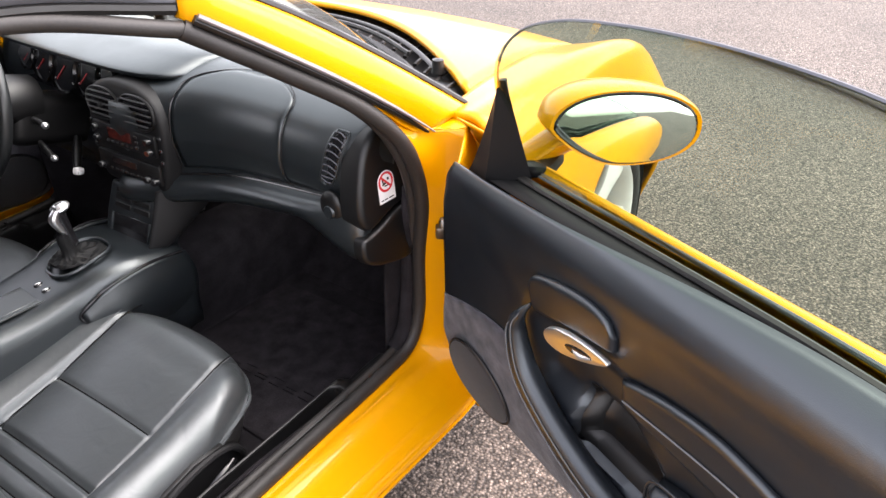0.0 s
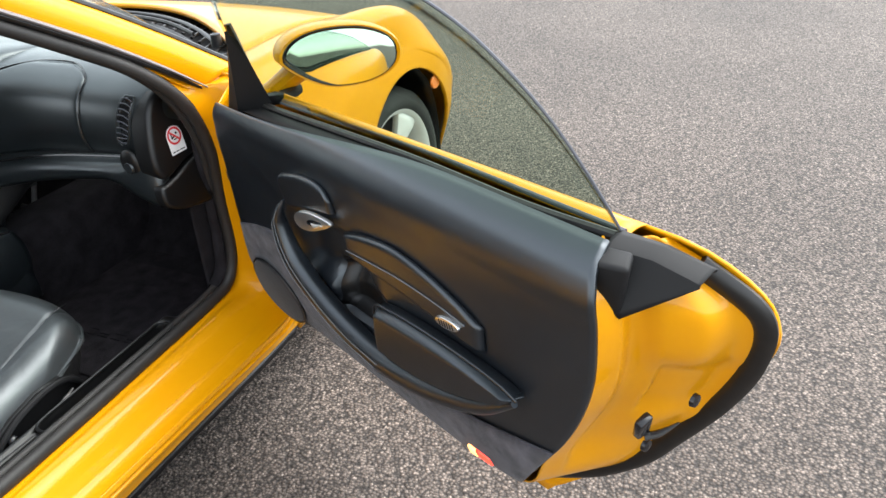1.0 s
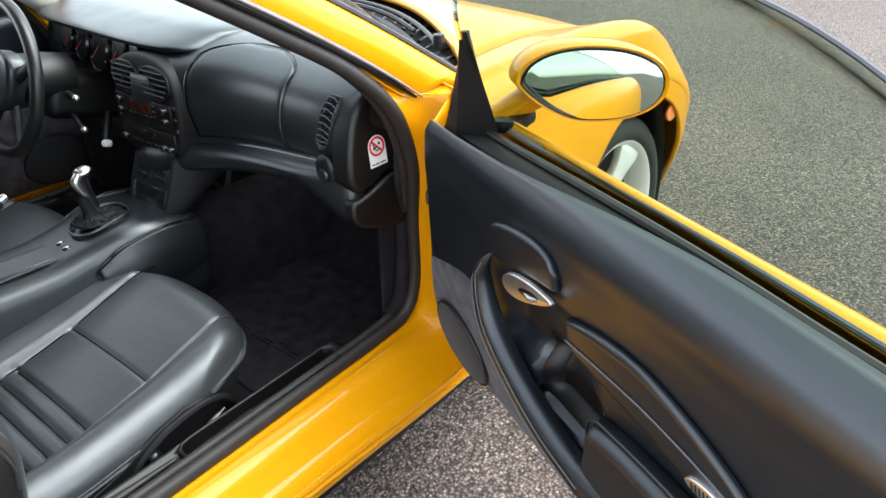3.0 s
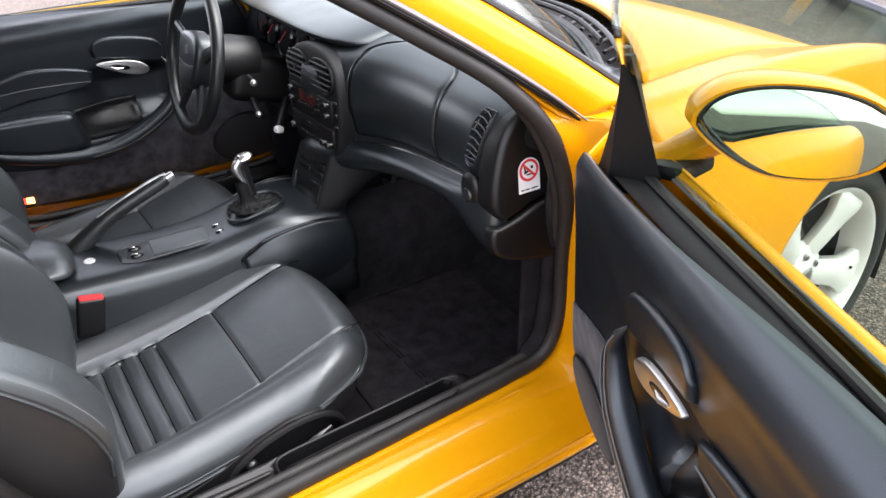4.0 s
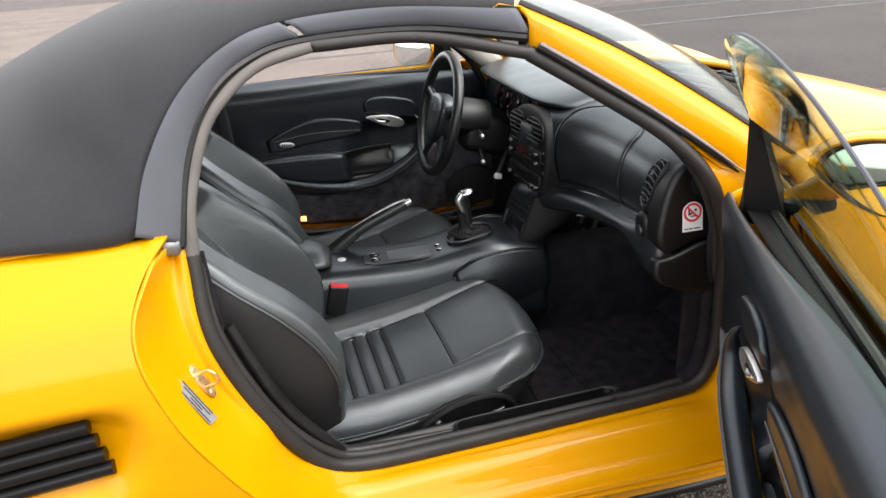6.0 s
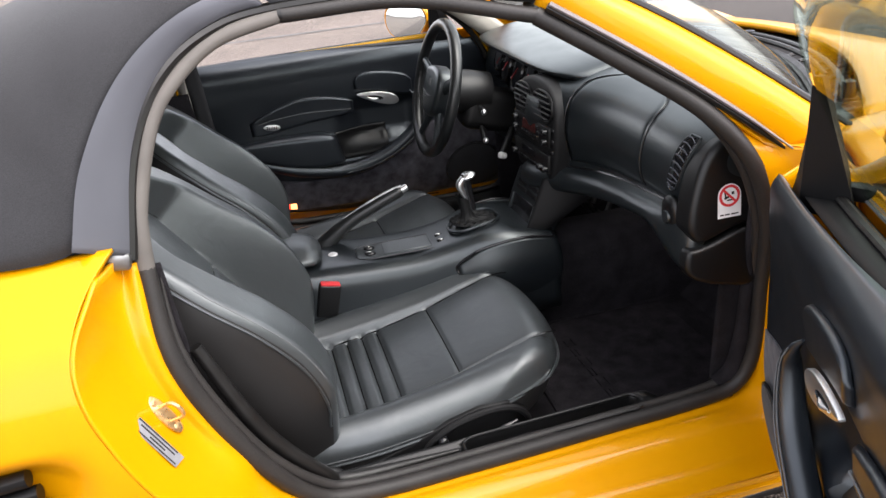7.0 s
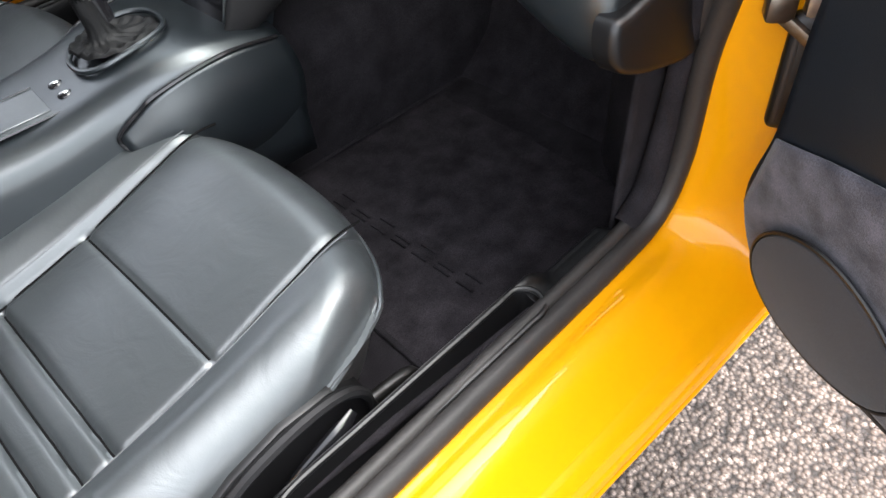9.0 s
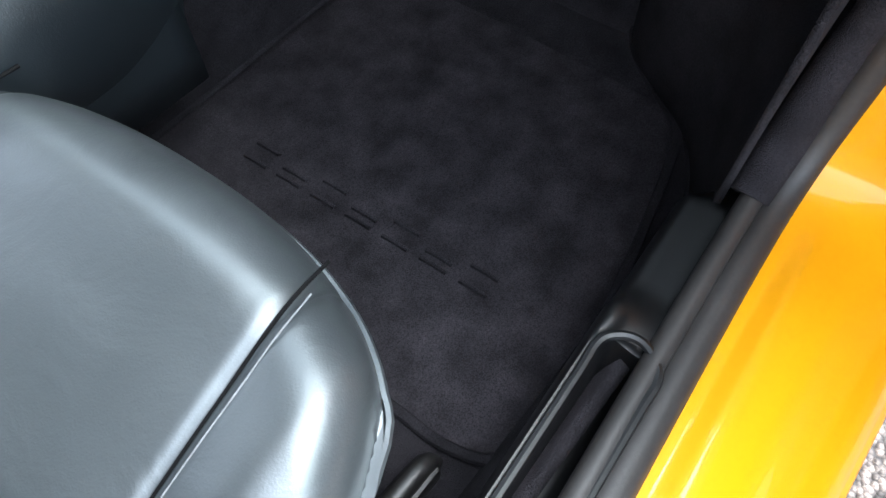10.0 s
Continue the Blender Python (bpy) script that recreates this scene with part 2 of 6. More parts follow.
# ---- building helpers ----
def spline(pts, n):
    """n points on a smooth curve through pts, evenly by parameter."""
    p = [np.array(q, float) for q in pts]
    p = [2 * p[0] - p[1]] + p + [2 * p[-1] - p[-2]]
    out = []
    for i in range(n):
        s = i / (n - 1) * (len(pts) - 1)
        k = min(int(s), len(pts) - 2)
        t = s - k
        a, b, c, d = p[k], p[k + 1], p[k + 2], p[k + 3]
        out.append(0.5 * (2 * b + (c - a) * t + (2 * a - 5 * b + 4 * c - d) * t * t + (3 * b - a - 3 * c + d) * t ** 3))
    return out


def even(pts, n, fine=200):
    """n points evenly spaced along the smooth curve through pts."""
    q = np.array(spline(pts, fine))
    s = np.concatenate([[0], np.cumsum(np.linalg.norm(np.diff(q, axis=0), axis=1))])
    return [np.array([np.interp(v, s, q[:, k]) for k in range(q.shape[1])]) for v in np.linspace(0, s[-1], n)]


def curve1(xs, ys):
    """A smooth function of one number through the given pairs (xs rising)."""
    xs, ys = np.array(xs, float), np.array(ys, float)
    d = np.gradient(ys, xs)

    def at(x):
        x = min(max(x, xs[0]), xs[-1])
        k = min(max(int(np.searchsorted(xs, x)) - 1, 0), len(xs) - 2)
        h = xs[k + 1] - xs[k]
        t = (x - xs[k]) / h
        return ((1 + 2 * t) * (1 - t) ** 2 * ys[k] + t * (1 - t) ** 2 * h * d[k]
                + t * t * (3 - 2 * t) * ys[k + 1] + t * t * (t - 1) * h * d[k + 1])
    return at


def step(a, b, x):
    t = min(max((x - a) / (b - a), 0.0), 1.0)
    return t * t * (3 - 2 * t)


def sheet(rows, close_u=False, close_v=False, bm=None):
    """A mesh from rows of points."""
    bm = bm or bmesh.new()
    vs = [[bm.verts.new(tuple(p)) for p in r] for r in rows]
    nu, nv = len(vs), len(vs[0])
    for i in range(nu if close_u else nu - 1):
        for j in range(nv if close_v else nv - 1):
            a, b = vs[i][j], vs[i][(j + 1) % nv]
            c, d = vs[(i + 1) % nu][(j + 1) % nv], vs[(i + 1) % nu][j]
            if len({a, b, c, d}) == 4:
                bm.faces.new((a, b, c, d))
    return bm


def loft(rows, nu, nv):
    """A smooth sheet through few rows of few points."""
    r = [spline(q, nv) for q in rows]
    cols = [spline([q[j] for q in r], nu) for j in range(nv)]
    return sheet([[cols[j][i] for j in range(nv)] for i in range(nu)])


def tube(path, r, seg=10, n=None, closed=False, flat=1.0, up=(0, 0, 1), bm=None, smooth_path=True):
    """A round or flattened bar along a path; r: one radius or one per given point."""
    radii = [r] * len(path) if isinstance(r, (int, float)) else list(r)
    if smooth_path and n is None:
        n = max(8, 6 * len(path))
    if smooth_path:
        pr = [tuple(p) + (q,) for p, q in zip(path, radii)]
        if closed:
            pr = pr + [pr[0]]
        pr = spline(pr, n + (1 if closed else 0))
        if closed:
            pr = pr[:-1]
    else:
        pr = [np.array(tuple(p) + (q,)) for p, q in zip(path, radii)]
    pts = [Vector(p[:3]) for p in pr]
    rows = []
    for i, p in enumerate(pts):
        a = pts[i - 1] if (i or closed) else p
        b = pts[(i + 1) % len(pts)] if (i < len(pts) - 1 or closed) else p
        t = (b - a).normalized()
        side = t.cross(Vector(up))
        side = side.normalized() if side.length > 1e-4 else Vector((1, 0, 0))
        nrm = side.cross(t).normalized()
        rr = max(pr[i][3], 0.0003)
        rows.append([p + side * math.cos(2 * math.pi * k / seg) * rr + nrm * math.sin(2 * math.pi * k / seg) * rr * flat for k in range(seg)])
    bm = sheet(rows, close_u=closed, close_v=True, bm=bm)
    if not closed:
        bm.verts.ensure_lookup_table()
        m = len(pts) * seg
        base = len(bm.verts) - m
        bm.faces.new([bm.verts[base + k] for k in range(seg)])
        bm.faces.new([bm.verts[base + m - 1 - k] for k in range(seg)])
    return bm


def slab(outline, depth, m=None, bevel=0.0, seg=2, bm=None):
    """A flat plate with the given outline (x, y), rising depth along z, with rounded edges, placed by m."""
    b2 = bmesh.new()
    f = b2.faces.new([b2.verts.new((p[0], p[1], 0)) for p in outline])
    if f.normal.z < 0 or f.calc_area() == 0:
        f.normal_flip()
    g = bmesh.ops.extrude_face_region(b2, geom=[f])
    for v in [e for e in g["geom"] if isinstance(e, bmesh.types.BMVert)]:
        v.co.z += depth
    bmesh.ops.recalc_face_normals(b2, faces=b2.faces)
    if bevel:
        edges = [e for e in b2.edges if len(e.link_faces) == 2 and e.calc_face_angle(0) > 1.0 and max(v.co.z for v in e.verts) > depth - 1e-6]
        bmesh.ops.bevel(b2, geom=edges, offset=bevel, segments=seg, profile=0.5, affect="EDGES", clamp_overlap=True)
    if m is not None:
        b2.transform(m)
    return join(bm, b2)


def join(bm, b2):
    if bm is None:
        return b2
    me = bpy.data.meshes.new("tmp")
    b2.to_mesh(me)
    bm.from_mesh(me)
    bpy.data.meshes.remove(me)
    b2.free()
    return bm


def rbox(sx, sy, sz, m=None, bevel=0.004, seg=2, bm=None):
    """A box with rounded edges, centred."""
    b2 = bmesh.new()
    bmesh.ops.create_cube(b2, size=1.0)
    b2.transform(Matrix.Diagonal((sx, sy, sz, 1)))
    bmesh.ops.bevel(b2, geom=list(b2.edges), offset=min(bevel, 0.45 * min(sx, sy, sz)), segments=seg, profile=0.5, affect="EDGES")
    if m is not None:
        b2.transform(m)
    return join(bm, b2)


def lathe(profile, seg=32, m=None, bm=None):
    """A turned form: profile of (radius, z) about z."""
    rows = [[(r * math.cos(2 * math.pi * k / seg), r * math.sin(2 * math.pi * k / seg), z) for k in range(seg)] for r, z in profile]
    b2 = sheet(rows, close_v=True)
    bmesh.ops.recalc_face_normals(b2, faces=b2.faces)
    if m is not None:
        b2.transform(m)
    return join(bm, b2)


def oval(rx, ry, n=28, power=2.0):
    out = []
    for k in range(n):
        c, s = math.cos(2 * math.pi * k / n), math.sin(2 * math.pi * k / n)
        out.append((rx * math.copysign(abs(c) ** (2 / power), c), ry * math.copysign(abs(s) ** (2 / power), s)))
    return out


def blob(rx, ry, rz, m=None, n=24, k=12, power=2.0, bm=None):
    """A rounded body, squarer with a higher power."""
    rows = []
    for i in range(k + 1):
        a = -math.pi / 2 + math.pi * i / k
        ca, sa = max(math.cos(a), 0.003), math.sin(a)
        z = rz * math.copysign(abs(sa) ** (2 / power), sa)
        rows.append([(x * ca ** (2 / power), y * ca ** (2 / power), z) for x, y in oval(rx, ry, n, power)])
    b2 = sheet(rows, close_v=True)
    bmesh.ops.recalc_face_normals(b2, faces=b2.faces)
    if m is not None:
        b2.transform(m)
    return join(bm, b2)


AXIS = Matrix.Translation((-0.93, 0, 0)) @ Matrix.Rotation(radians(4.0), 4, "Z") @ Matrix.Translation((0.93, 0, 0))   # the car's own axis, turned a little in the world
OVER = AXIS @ Matrix.Diagonal((1, -1, 1, 1)) @ AXIS.inverted()   # mirrors the near side onto the far side


def leaned(bm):
    """Brings the far half of a part that spans the car onto the car's axis."""
    for v in bm.verts:
        d = v.co.y + 0.2
        d = (math.sqrt(d * d + 0.01) + d) / 2
        v.co.x -= 0.11 * d
        v.co.y += 0.055 * d
    return bm


def mirrored(bm, plain=False):
    bm.transform(Matrix.Diagonal((1, -1, 1, 1)) if plain else OVER)
    bmesh.ops.reverse_faces(bm, faces=bm.faces)
    return bm


def part(name, bm, material, parent=None, label="", thick=0.0, m=None, offset=-1.0, sharp=0.65, fix=True):
    """Links a bmesh as one mesh object under a thing or a part."""
    if fix:
        bmesh.ops.recalc_face_normals(bm, faces=bm.faces)
    for f in bm.faces:
        f.smooth = True
    for e in bm.edges:
        if len(e.link_faces) == 2 and e.calc_face_angle(0) > sharp:
            e.smooth = False
    me = bpy.data.meshes.new(name)
    bm.to_mesh(me)
    bm.free()
    me.materials.append(material)
    ob = new(name, me)
    if parent is not None:
        ob.parent = parent
    if m is not None:
        ob.matrix_basis = m
    if thick:
        s = ob.modifiers.new("thickness", "SOLIDIFY")
        s.thickness, s.offset = thick, offset
    if label:
        tagged(ob, label)
    return ob


def frame_axes(origin, xdir, ydir):
    """A matrix with its origin and its x and y axes given; z is their normal."""
    x = Vector(xdir).normalized()
    z = x.cross(Vector(ydir)).normalized()
    y = z.cross(x)
    return Matrix(((x[0], y[0], z[0], origin[0]), (x[1], y[1], z[1], origin[1]), (x[2], y[2], z[2], origin[2]), (0, 0, 0, 1)))


# ---- ground ----
bm = bmesh.new()
bmesh.ops.create_grid(bm, x_segments=8, y_segments=8, size=400)
ground = part("ground", bm, ASPHALT)
bm = bmesh.new()
bmesh.ops.create_grid(bm, x_segments=2, y_segments=2, size=0.5)
bm.transform(pose(17.9, 6.9, 0.004, 0, 0, 2) @ Matrix.Diagonal((34, 7.0, 1, 1)))
patch = part("pavement", bm, DARKASPHALT)
tagged(patch, "darker stretch of coarse asphalt beyond the car", "asphalt", kind="structure")
bm = bmesh.new()
bmesh.ops.create_grid(bm, x_segments=2, y_segments=2, size=0.5)
bm.transform(pose(-17.2, 13.6, 0.004, 0, 0, 2) @ Matrix.Diagonal((36, 23.0, 1, 1)))
tagged(part("pavement", bm, PALEASPHALT), "paler asphalt beyond the far side of the car", "asphalt", kind="structure")
for y, x0, x1, w in ((7.25, -14, 26, 0.10), (8.75, 1.5, 26, 0.10), (10.35, -14, 30, 0.14)):
    bm = bmesh.new()
    bmesh.ops.create_grid(bm, x_segments=60, y_segments=2, size=0.5)
    bm.transform(pose((x0 + x1) / 2, y, 0.008, 0, 0, -1.5) @ Matrix.Diagonal((x1 - x0, w, 1, 1)))
    tagged(part("trim", bm, LINE), "worn white line painted on the asphalt", "road marking", kind="structure")
tagged(ground, "coarse grey asphalt with worn pale aggregate, dry", "asphalt ground", kind="structure")

# ---- the car: measures of its body ----
HALF = curve1((-3.43, -3.38, -3.2, -2.9, -2.4, -2.0, -1.7, -1.3, -0.9, -0.5, -0.25, 0.0, 0.25, 0.42, 0.58, 0.72, 0.82, 0.88),
              (0.20, 0.50, 0.74, 0.86, 0.885, 0.865, 0.845, 0.832, 0.818, 0.806, 0.782, 0.752, 0.730, 0.710, 0.655, 0.560, 0.400, 0.10))
FLANK = curve1((0.15, 0.20, 0.28, 0.40, 0.55, 0.66, 0.74, 0.80, 0.85, 0.89),
               (-0.092, -0.068, -0.044, -0.004, 0.002, -0.005, -0.022, -0.050, -0.098, -0.150))
AXLE_F, AXLE_R, WHEEL_Z, ARCH = 0.141, -2.445, 0.318, 0.358


FRONT_ARCH, REAR_ARCH = (AXLE_F, 0.298, 0.352), (AXLE_R, WHEEL_Z, ARCH)


def flank(x, z):
    """Half width of the body at a place along it and a height."""
    return HALF(x) + FLANK(z)


def low_edge(x, floor=0.185):
    for xa, za, r in (FRONT_ARCH, REAR_ARCH):
        if abs(x - xa) < r:
            return max(floor, za + math.sqrt(r ** 2 - (x - xa) ** 2))
    return floor


car = new("car")
tagged(car, "bright yellow two-seat convertible, black soft top up, passenger door open", "car")


def both(name, build, material, parent=car, label="", thick=0.0, **kw):
    """A part on the near side and its mirror image on the far side."""
    a = part(name, build(), material, parent, label, thick, **kw)
    b = part(name, mirrored(build()), material, parent, label, thick, **kw)
    return a, b


# ---- front wings and bonnet ----
CREST_Y = curve1((-0.55, 0.0, 0.3, 0.6, 0.75, 0.88), (0.725, 0.705, 0.665, 0.53, 0.36, 0.06))
CREST_Z = curve1((-0.55, -0.3, 0.0, 0.2, 0.4, 0.6, 0.75, 0.88), (0.842, 0.848, 0.845, 0.815, 0.735, 0.615, 0.50, 0.40))
SEAM_Y = curve1((-0.50, -0.3, 0.0, 0.3, 0.6, 0.75, 0.88), (0.655, 0.61, 0.555, 0.50, 0.40, 0.28, 0.03))
SEAM_Z = curve1((-0.50, -0.3, 0.0, 0.3, 0.6, 0.75, 0.88), (0.842, 0.838, 0.815, 0.745, 0.60, 0.50, 0.41))
MID_Z = curve1((-0.25, 0.0, 0.3, 0.6, 0.8, 0.9), (0.868, 0.850, 0.775, 0.655, 0.53, 0.42))


def wing():
    rows = []
    for i in range(61):
        x = -0.492 + 1.365 * i / 60
        lo = low_edge(x)
        zs = CREST_Z(x)
        shoulder = zs - 0.10
        ctrl = [(-flank(x, z), z) for z in np.linspace(lo, max(shoulder, lo + 0.02), 6)]
        ctrl += [(-(CREST_Y(x) * 0.45 + (HALF(x) - 0.01) * 0.55), zs - 0.035), (-CREST_Y(x), zs), (-(CREST_Y(x) + SEAM_Y(x)) / 2, (zs + SEAM_Z(x)) / 2), (-SEAM_Y(x) - 0.003, SEAM_Z(x))]
        rows.append([(x, y, z) for y, z in spline(ctrl, 34)])
    return sheet(rows)


wings = both("front_wing", wing, YELLOW, label="glossy yellow front wing", thick=0.012, offset=1.0)


def bonnet():
    rows = []
    for i in range(41):
        v = i / 40
        row = []
        for j in range(41):
            u = -1 + 2 * j / 40
            y0 = abs(u) * 0.62
            xr = -0.035 - 0.90 * y0 * y0
            x = xr + (0.80 - 0.10 * u * u - xr) * v
            w = SEAM_Y(x) - 0.003
            z = MID_Z(x) + (SEAM_Z(x) - MID_Z(x)) * abs(u) ** 2.4
            near = Vector((x, -w, z))
            row.append(tuple(near.lerp(OVER @ near, (u + 1) / 2)))
        rows.append(row)
    return sheet(rows)


part("bonnet", bonnet(), YELLOW, car, "glossy yellow bonnet", 0.012, offset=1.0)


def bumper():
    rows = []
    for z, x, y in ((0.19, 0.74, 0.44), (0.24, 0.79, 0.43), (0.32, 0.81, 0.42), (0.40, 0.80, 0.40), (0.46, 0.77, 0.37), (0.515, 0.71, 0.34)):
        near = Vector((x, -y, z))
        ahead = 0.10 if z < 0.45 else 0.08
        rows.append([near.lerp(OVER @ near, u) + Vector((0.998, 0.07, 0)) * ahead * math.sin(math.pi * u) ** 0.8 for u in np.linspace(0, 1, 25)])
    return loft(rows, 25, 25)


part("front_bumper", bumper(), YELLOW, car, "yellow front bumper", 0.006)


def screen_foot(y):
    return (-0.19 - 0.66 * y * y, y, 0.846 - 0.035 * (y / 0.62) ** 2)


def screen_head(y):
    return (-0.865 - 0.22 * y * y, y, 1.192 - 0.20 * y * y)


# black cowl between bonnet and windscreen, with its louvres
rows = []
for i in range(9):
    v = i / 8
    row = []
    for j in range(41):
        y = -0.635 + 1.27 * j / 40
        a = np.array(screen_foot(y)) + (-0.02, 0, 0.0)
        b = np.array((-0.025 - 0.90 * y * y, y, 0.850 - 0.06 * (y / 0.62) ** 2))
        p = a + (b - a) * v
        p[2] -= 0.022 * math.sin(math.pi * v) + 0.004
        row.append(p)
    rows.append(row)
cowl = part("cowl", leaned(sheet(rows)), PLASTIC, car, "black plastic windscreen cowl", 0.006)
for k in range(9):
    y = -0.56 + 0.055 * k
    xm = (screen_foot(y)[0] - 0.03 - 0.9 * y * y) / 2
    part("louvre", leaned(tube([(xm - 0.05, y - 0.018, 0.838), (xm, y, 0.838), (xm + 0.05, y + 0.012, 0.836)], 0.005, 6, flat=0.8)), RUBBER, cowl)
for y0, y1 in ((-0.50, 0.10), (0.02, 0.58)):
    ps = [(screen_foot(y)[0] + 0.045, y, 0.868 - 0.03 * (y / 0.62) ** 2) for y in np.linspace(y0, y1, 6)]
    wp = part("wiper", leaned(tube(ps, 0.006, 8, flat=0.7)), PLASTIC, car, "black windscreen wiper arm and blade")
    part("wiper_blade", leaned(tube([(p[0] - 0.022, p[1], p[2] - 0.004) for p in ps[1:]], 0.004, 6, flat=1.6)), RUBBER, wp)
    part("wiper_spindle", leaned(lathe([(0.001, 0.03), (0.012, 0.028), (0.014, 0.0), (0.001, 0.0)], 14, pose(ps[0][0], ps[0][1], 0.845))), PLASTIC, wp)


# lamps in the nose, with their amber corner
def lamp_patch(x0, x1, v0, v1, lift):
    rows = []
    for i in range(13):
        row = []
        for j in range(13):
            a, b = -1 + i / 6, -1 + j / 6
            a, b = a * math.sqrt(1 - b * b / 2), b * math.sqrt(1 - a * a / 2)
            x = x0 + (x1 - x0) * (a + 1) / 2
            z = v0 + (v1 - v0) * (b + 1) / 2
            row.append((x, -(flank(x, min(z, 0.66)) - 0.55 * max(0, z - 0.60)) - lift, z))
        rows.append(row)
    return sheet(rows)


both("side_marker", lambda: lamp_patch(0.335, 0.410, 0.530, 0.578, 0.000), AMBER, label="amber turn signal lens", thick=0.008, offset=0.0)
both("headlamp", lambda: lamp_patch(0.50, 0.66, 0.45, 0.54, 0.004), LAMPLENS, label="clear headlamp lens", thick=0.012, offset=0.0)
# round fuel flap on the near wing
rows = []
for r in (0.066, 0.0685):
    rows.append([(-0.235 + r * math.cos(a), -0.715 - r * math.sin(a) * 0.85, 0.852 - 0.028 * max(0, math.sin(a)) - 0.004 * abs(math.sin(a))) for a in np.linspace(0, 2 * math.pi, 40)])
part("fuel_flap", sheet(rows), PLASTIC, car, "thin round gap of the fuel flap", 0.003)

# ---- windscreen, its frame and pillars ----
NV = 25
rows = [[np.array(screen_foot(y)) * (1 - v) + np.array(screen_head(y * 0.84)) * v + np.array((0.02, 0, 0.035)) * math.sin(math.pi * v)
         for y in np.linspace(-0.60, 0.60, NV)] for v in np.linspace(0, 1, 13)]
ws = part("windscreen", leaned(sheet(rows)), SCREEN, car, "clear curved windscreen glass")
ws.visible_shadow = False
part("screen_border", leaned(tube([np.array(screen_foot(y)) + (-0.006, 0, 0.006) for y in np.linspace(-0.62, 0.62, 15)], 0.012, 8)), RUBBER, ws)


def pillar_line(s, which):
    """Lines along the windscreen pillar: its lower (door) edge and its upper (glass) edge."""
    lo = np.array(spline([(-0.545, -0.660, 0.828), (-0.66, -0.628, 0.920), (-0.78, -0.585, 1.005), (-0.905, -0.528, 1.088)], 41)[int(round(s * 40))])
    hi = np.array(spline([(-0.440, -0.668, 0.850), (-0.60, -0.612, 0.968), (-0.75, -0.558, 1.066), (-0.915, -0.498, 1.152)], 41)[int(round(s * 40))])
    return lo if which == 0 else hi


def pillar():
    rows = []
    for i in range(41):
        lo, hi = pillar_line(i / 40, 0), pillar_line(i / 40, 1)
        out = np.array((0.004, -0.016, 0.012))
        ctrl = [lo + (0, 0.012, -0.004), lo, lo * 0.5 + hi * 0.5 + out, hi, hi + (0.0, 0.02, -0.006)]
        rows.append(spline(ctrl, 13))
    return sheet(rows)


both("windscreen_pillar", pillar, YELLOW, label="yellow windscreen pillar", thick=0.008)
both("pillar_strip", lambda: tube([pillar_line(s, 0) + np.array((0.004, -0.008, -0.001)) for s in (0.0, 0.25, 0.5, 0.75, 0.98)], [0.003, 0.008, 0.009, 0.009, 0.009], 8, 24, flat=0.8), RUBBER, label="dark brown rubber strip along the pillar")
both("strip_edge", lambda: tube([pillar_line(s, 0) + np.array((0.006, -0.016, 0.004)) for s in (0.0, 0.25, 0.5, 0.75, 0.98)], [0.002, 0.005, 0.006, 0.006, 0.006], 8, 24, flat=0.7), PALESTRIP, label="pale grey metal edge of the strip")
both("screen_trim", lambda: tube([pillar_line(s, 1) + np.array((0.004, 0.006, 0.002)) for s in (0.0, 0.25, 0.5, 0.75, 1.0)], 0.007, 8, 24), RUBBER)
covers = both("pillar_cover", lambda: sheet([spline([pillar_line(i / 20, 0) + np.array(o) for o in ((-0.012, 0.010, -0.014), (-0.012, 0.035, -0.022), (0.0, 0.062, -0.004), (0.02, 0.070, 0.03))], 9) for i in range(21)]),
     VINYL, label="black trim inside the windscreen pillar", thick=0.006)
covers[1].data.materials[0] = HEADLINER
rows = []
for y in np.linspace(-0.51, 0.51, 25):
    c = np.array(screen_head(y))
    rows.append([c + o for o in np.array(((0.035, 0, -0.018), (0.01, 0, 0.008), (-0.03, 0, 0.016), (-0.055, 0, 0.004), (-0.05, 0, -0.028), (0.0, 0, -0.034)))])
part("header_rail", leaned(sheet(rows, close_v=True)), YELLOW, car, "yellow windscreen header rail")

# ---- door opening: seal, jamb, sill ----
SEAL = [(-0.905, -0.528, 1.068), (-0.78, -0.585, 0.985), (-0.672, -0.632, 0.905), (-0.598, -0.655, 0.815), (-0.558, -0.652, 0.70), (-0.540, -0.626, 0.56),
        (-0.538, -0.619, 0.43), (-0.570, -0.616, 0.350), (-0.66, -0.620, 0.332), (-0.85, -0.634, 0.332), (-1.10, -0.656, 0.336), (-1.30, -0.676, 0.347), (-1.385, -0.690, 0.385),
        (-1.462, -0.700, 0.505), (-1.528, -0.692, 0.675), (-1.538, -0.655, 0.82), (-1.528, -0.637, 0.90), (-1.492, -0.600, 1.003), (-1.448, -0.568, 1.058), (-1.384, -0.530, 1.098), (-1.29, -0.500, 1.116), (-1.10, -0.490, 1.112)]


def seal():
    bm = tube(SEAL[:16], [0.0145] * 15 + [0.0135], 10, 120, up=(0, 1, 0.2))
    return tube([(x + (0.012 if x < -1.3 else -0.010 if x > -0.62 else 0), y + 0.016, z + (0.010 if 0.3 < z < 0.42 else -0.004)) for x, y, z in SEAL[:16]], [0.009] * 14 + [0.007, 0.001], 10, 120, up=(0, 1, 0.2), bm=bm)


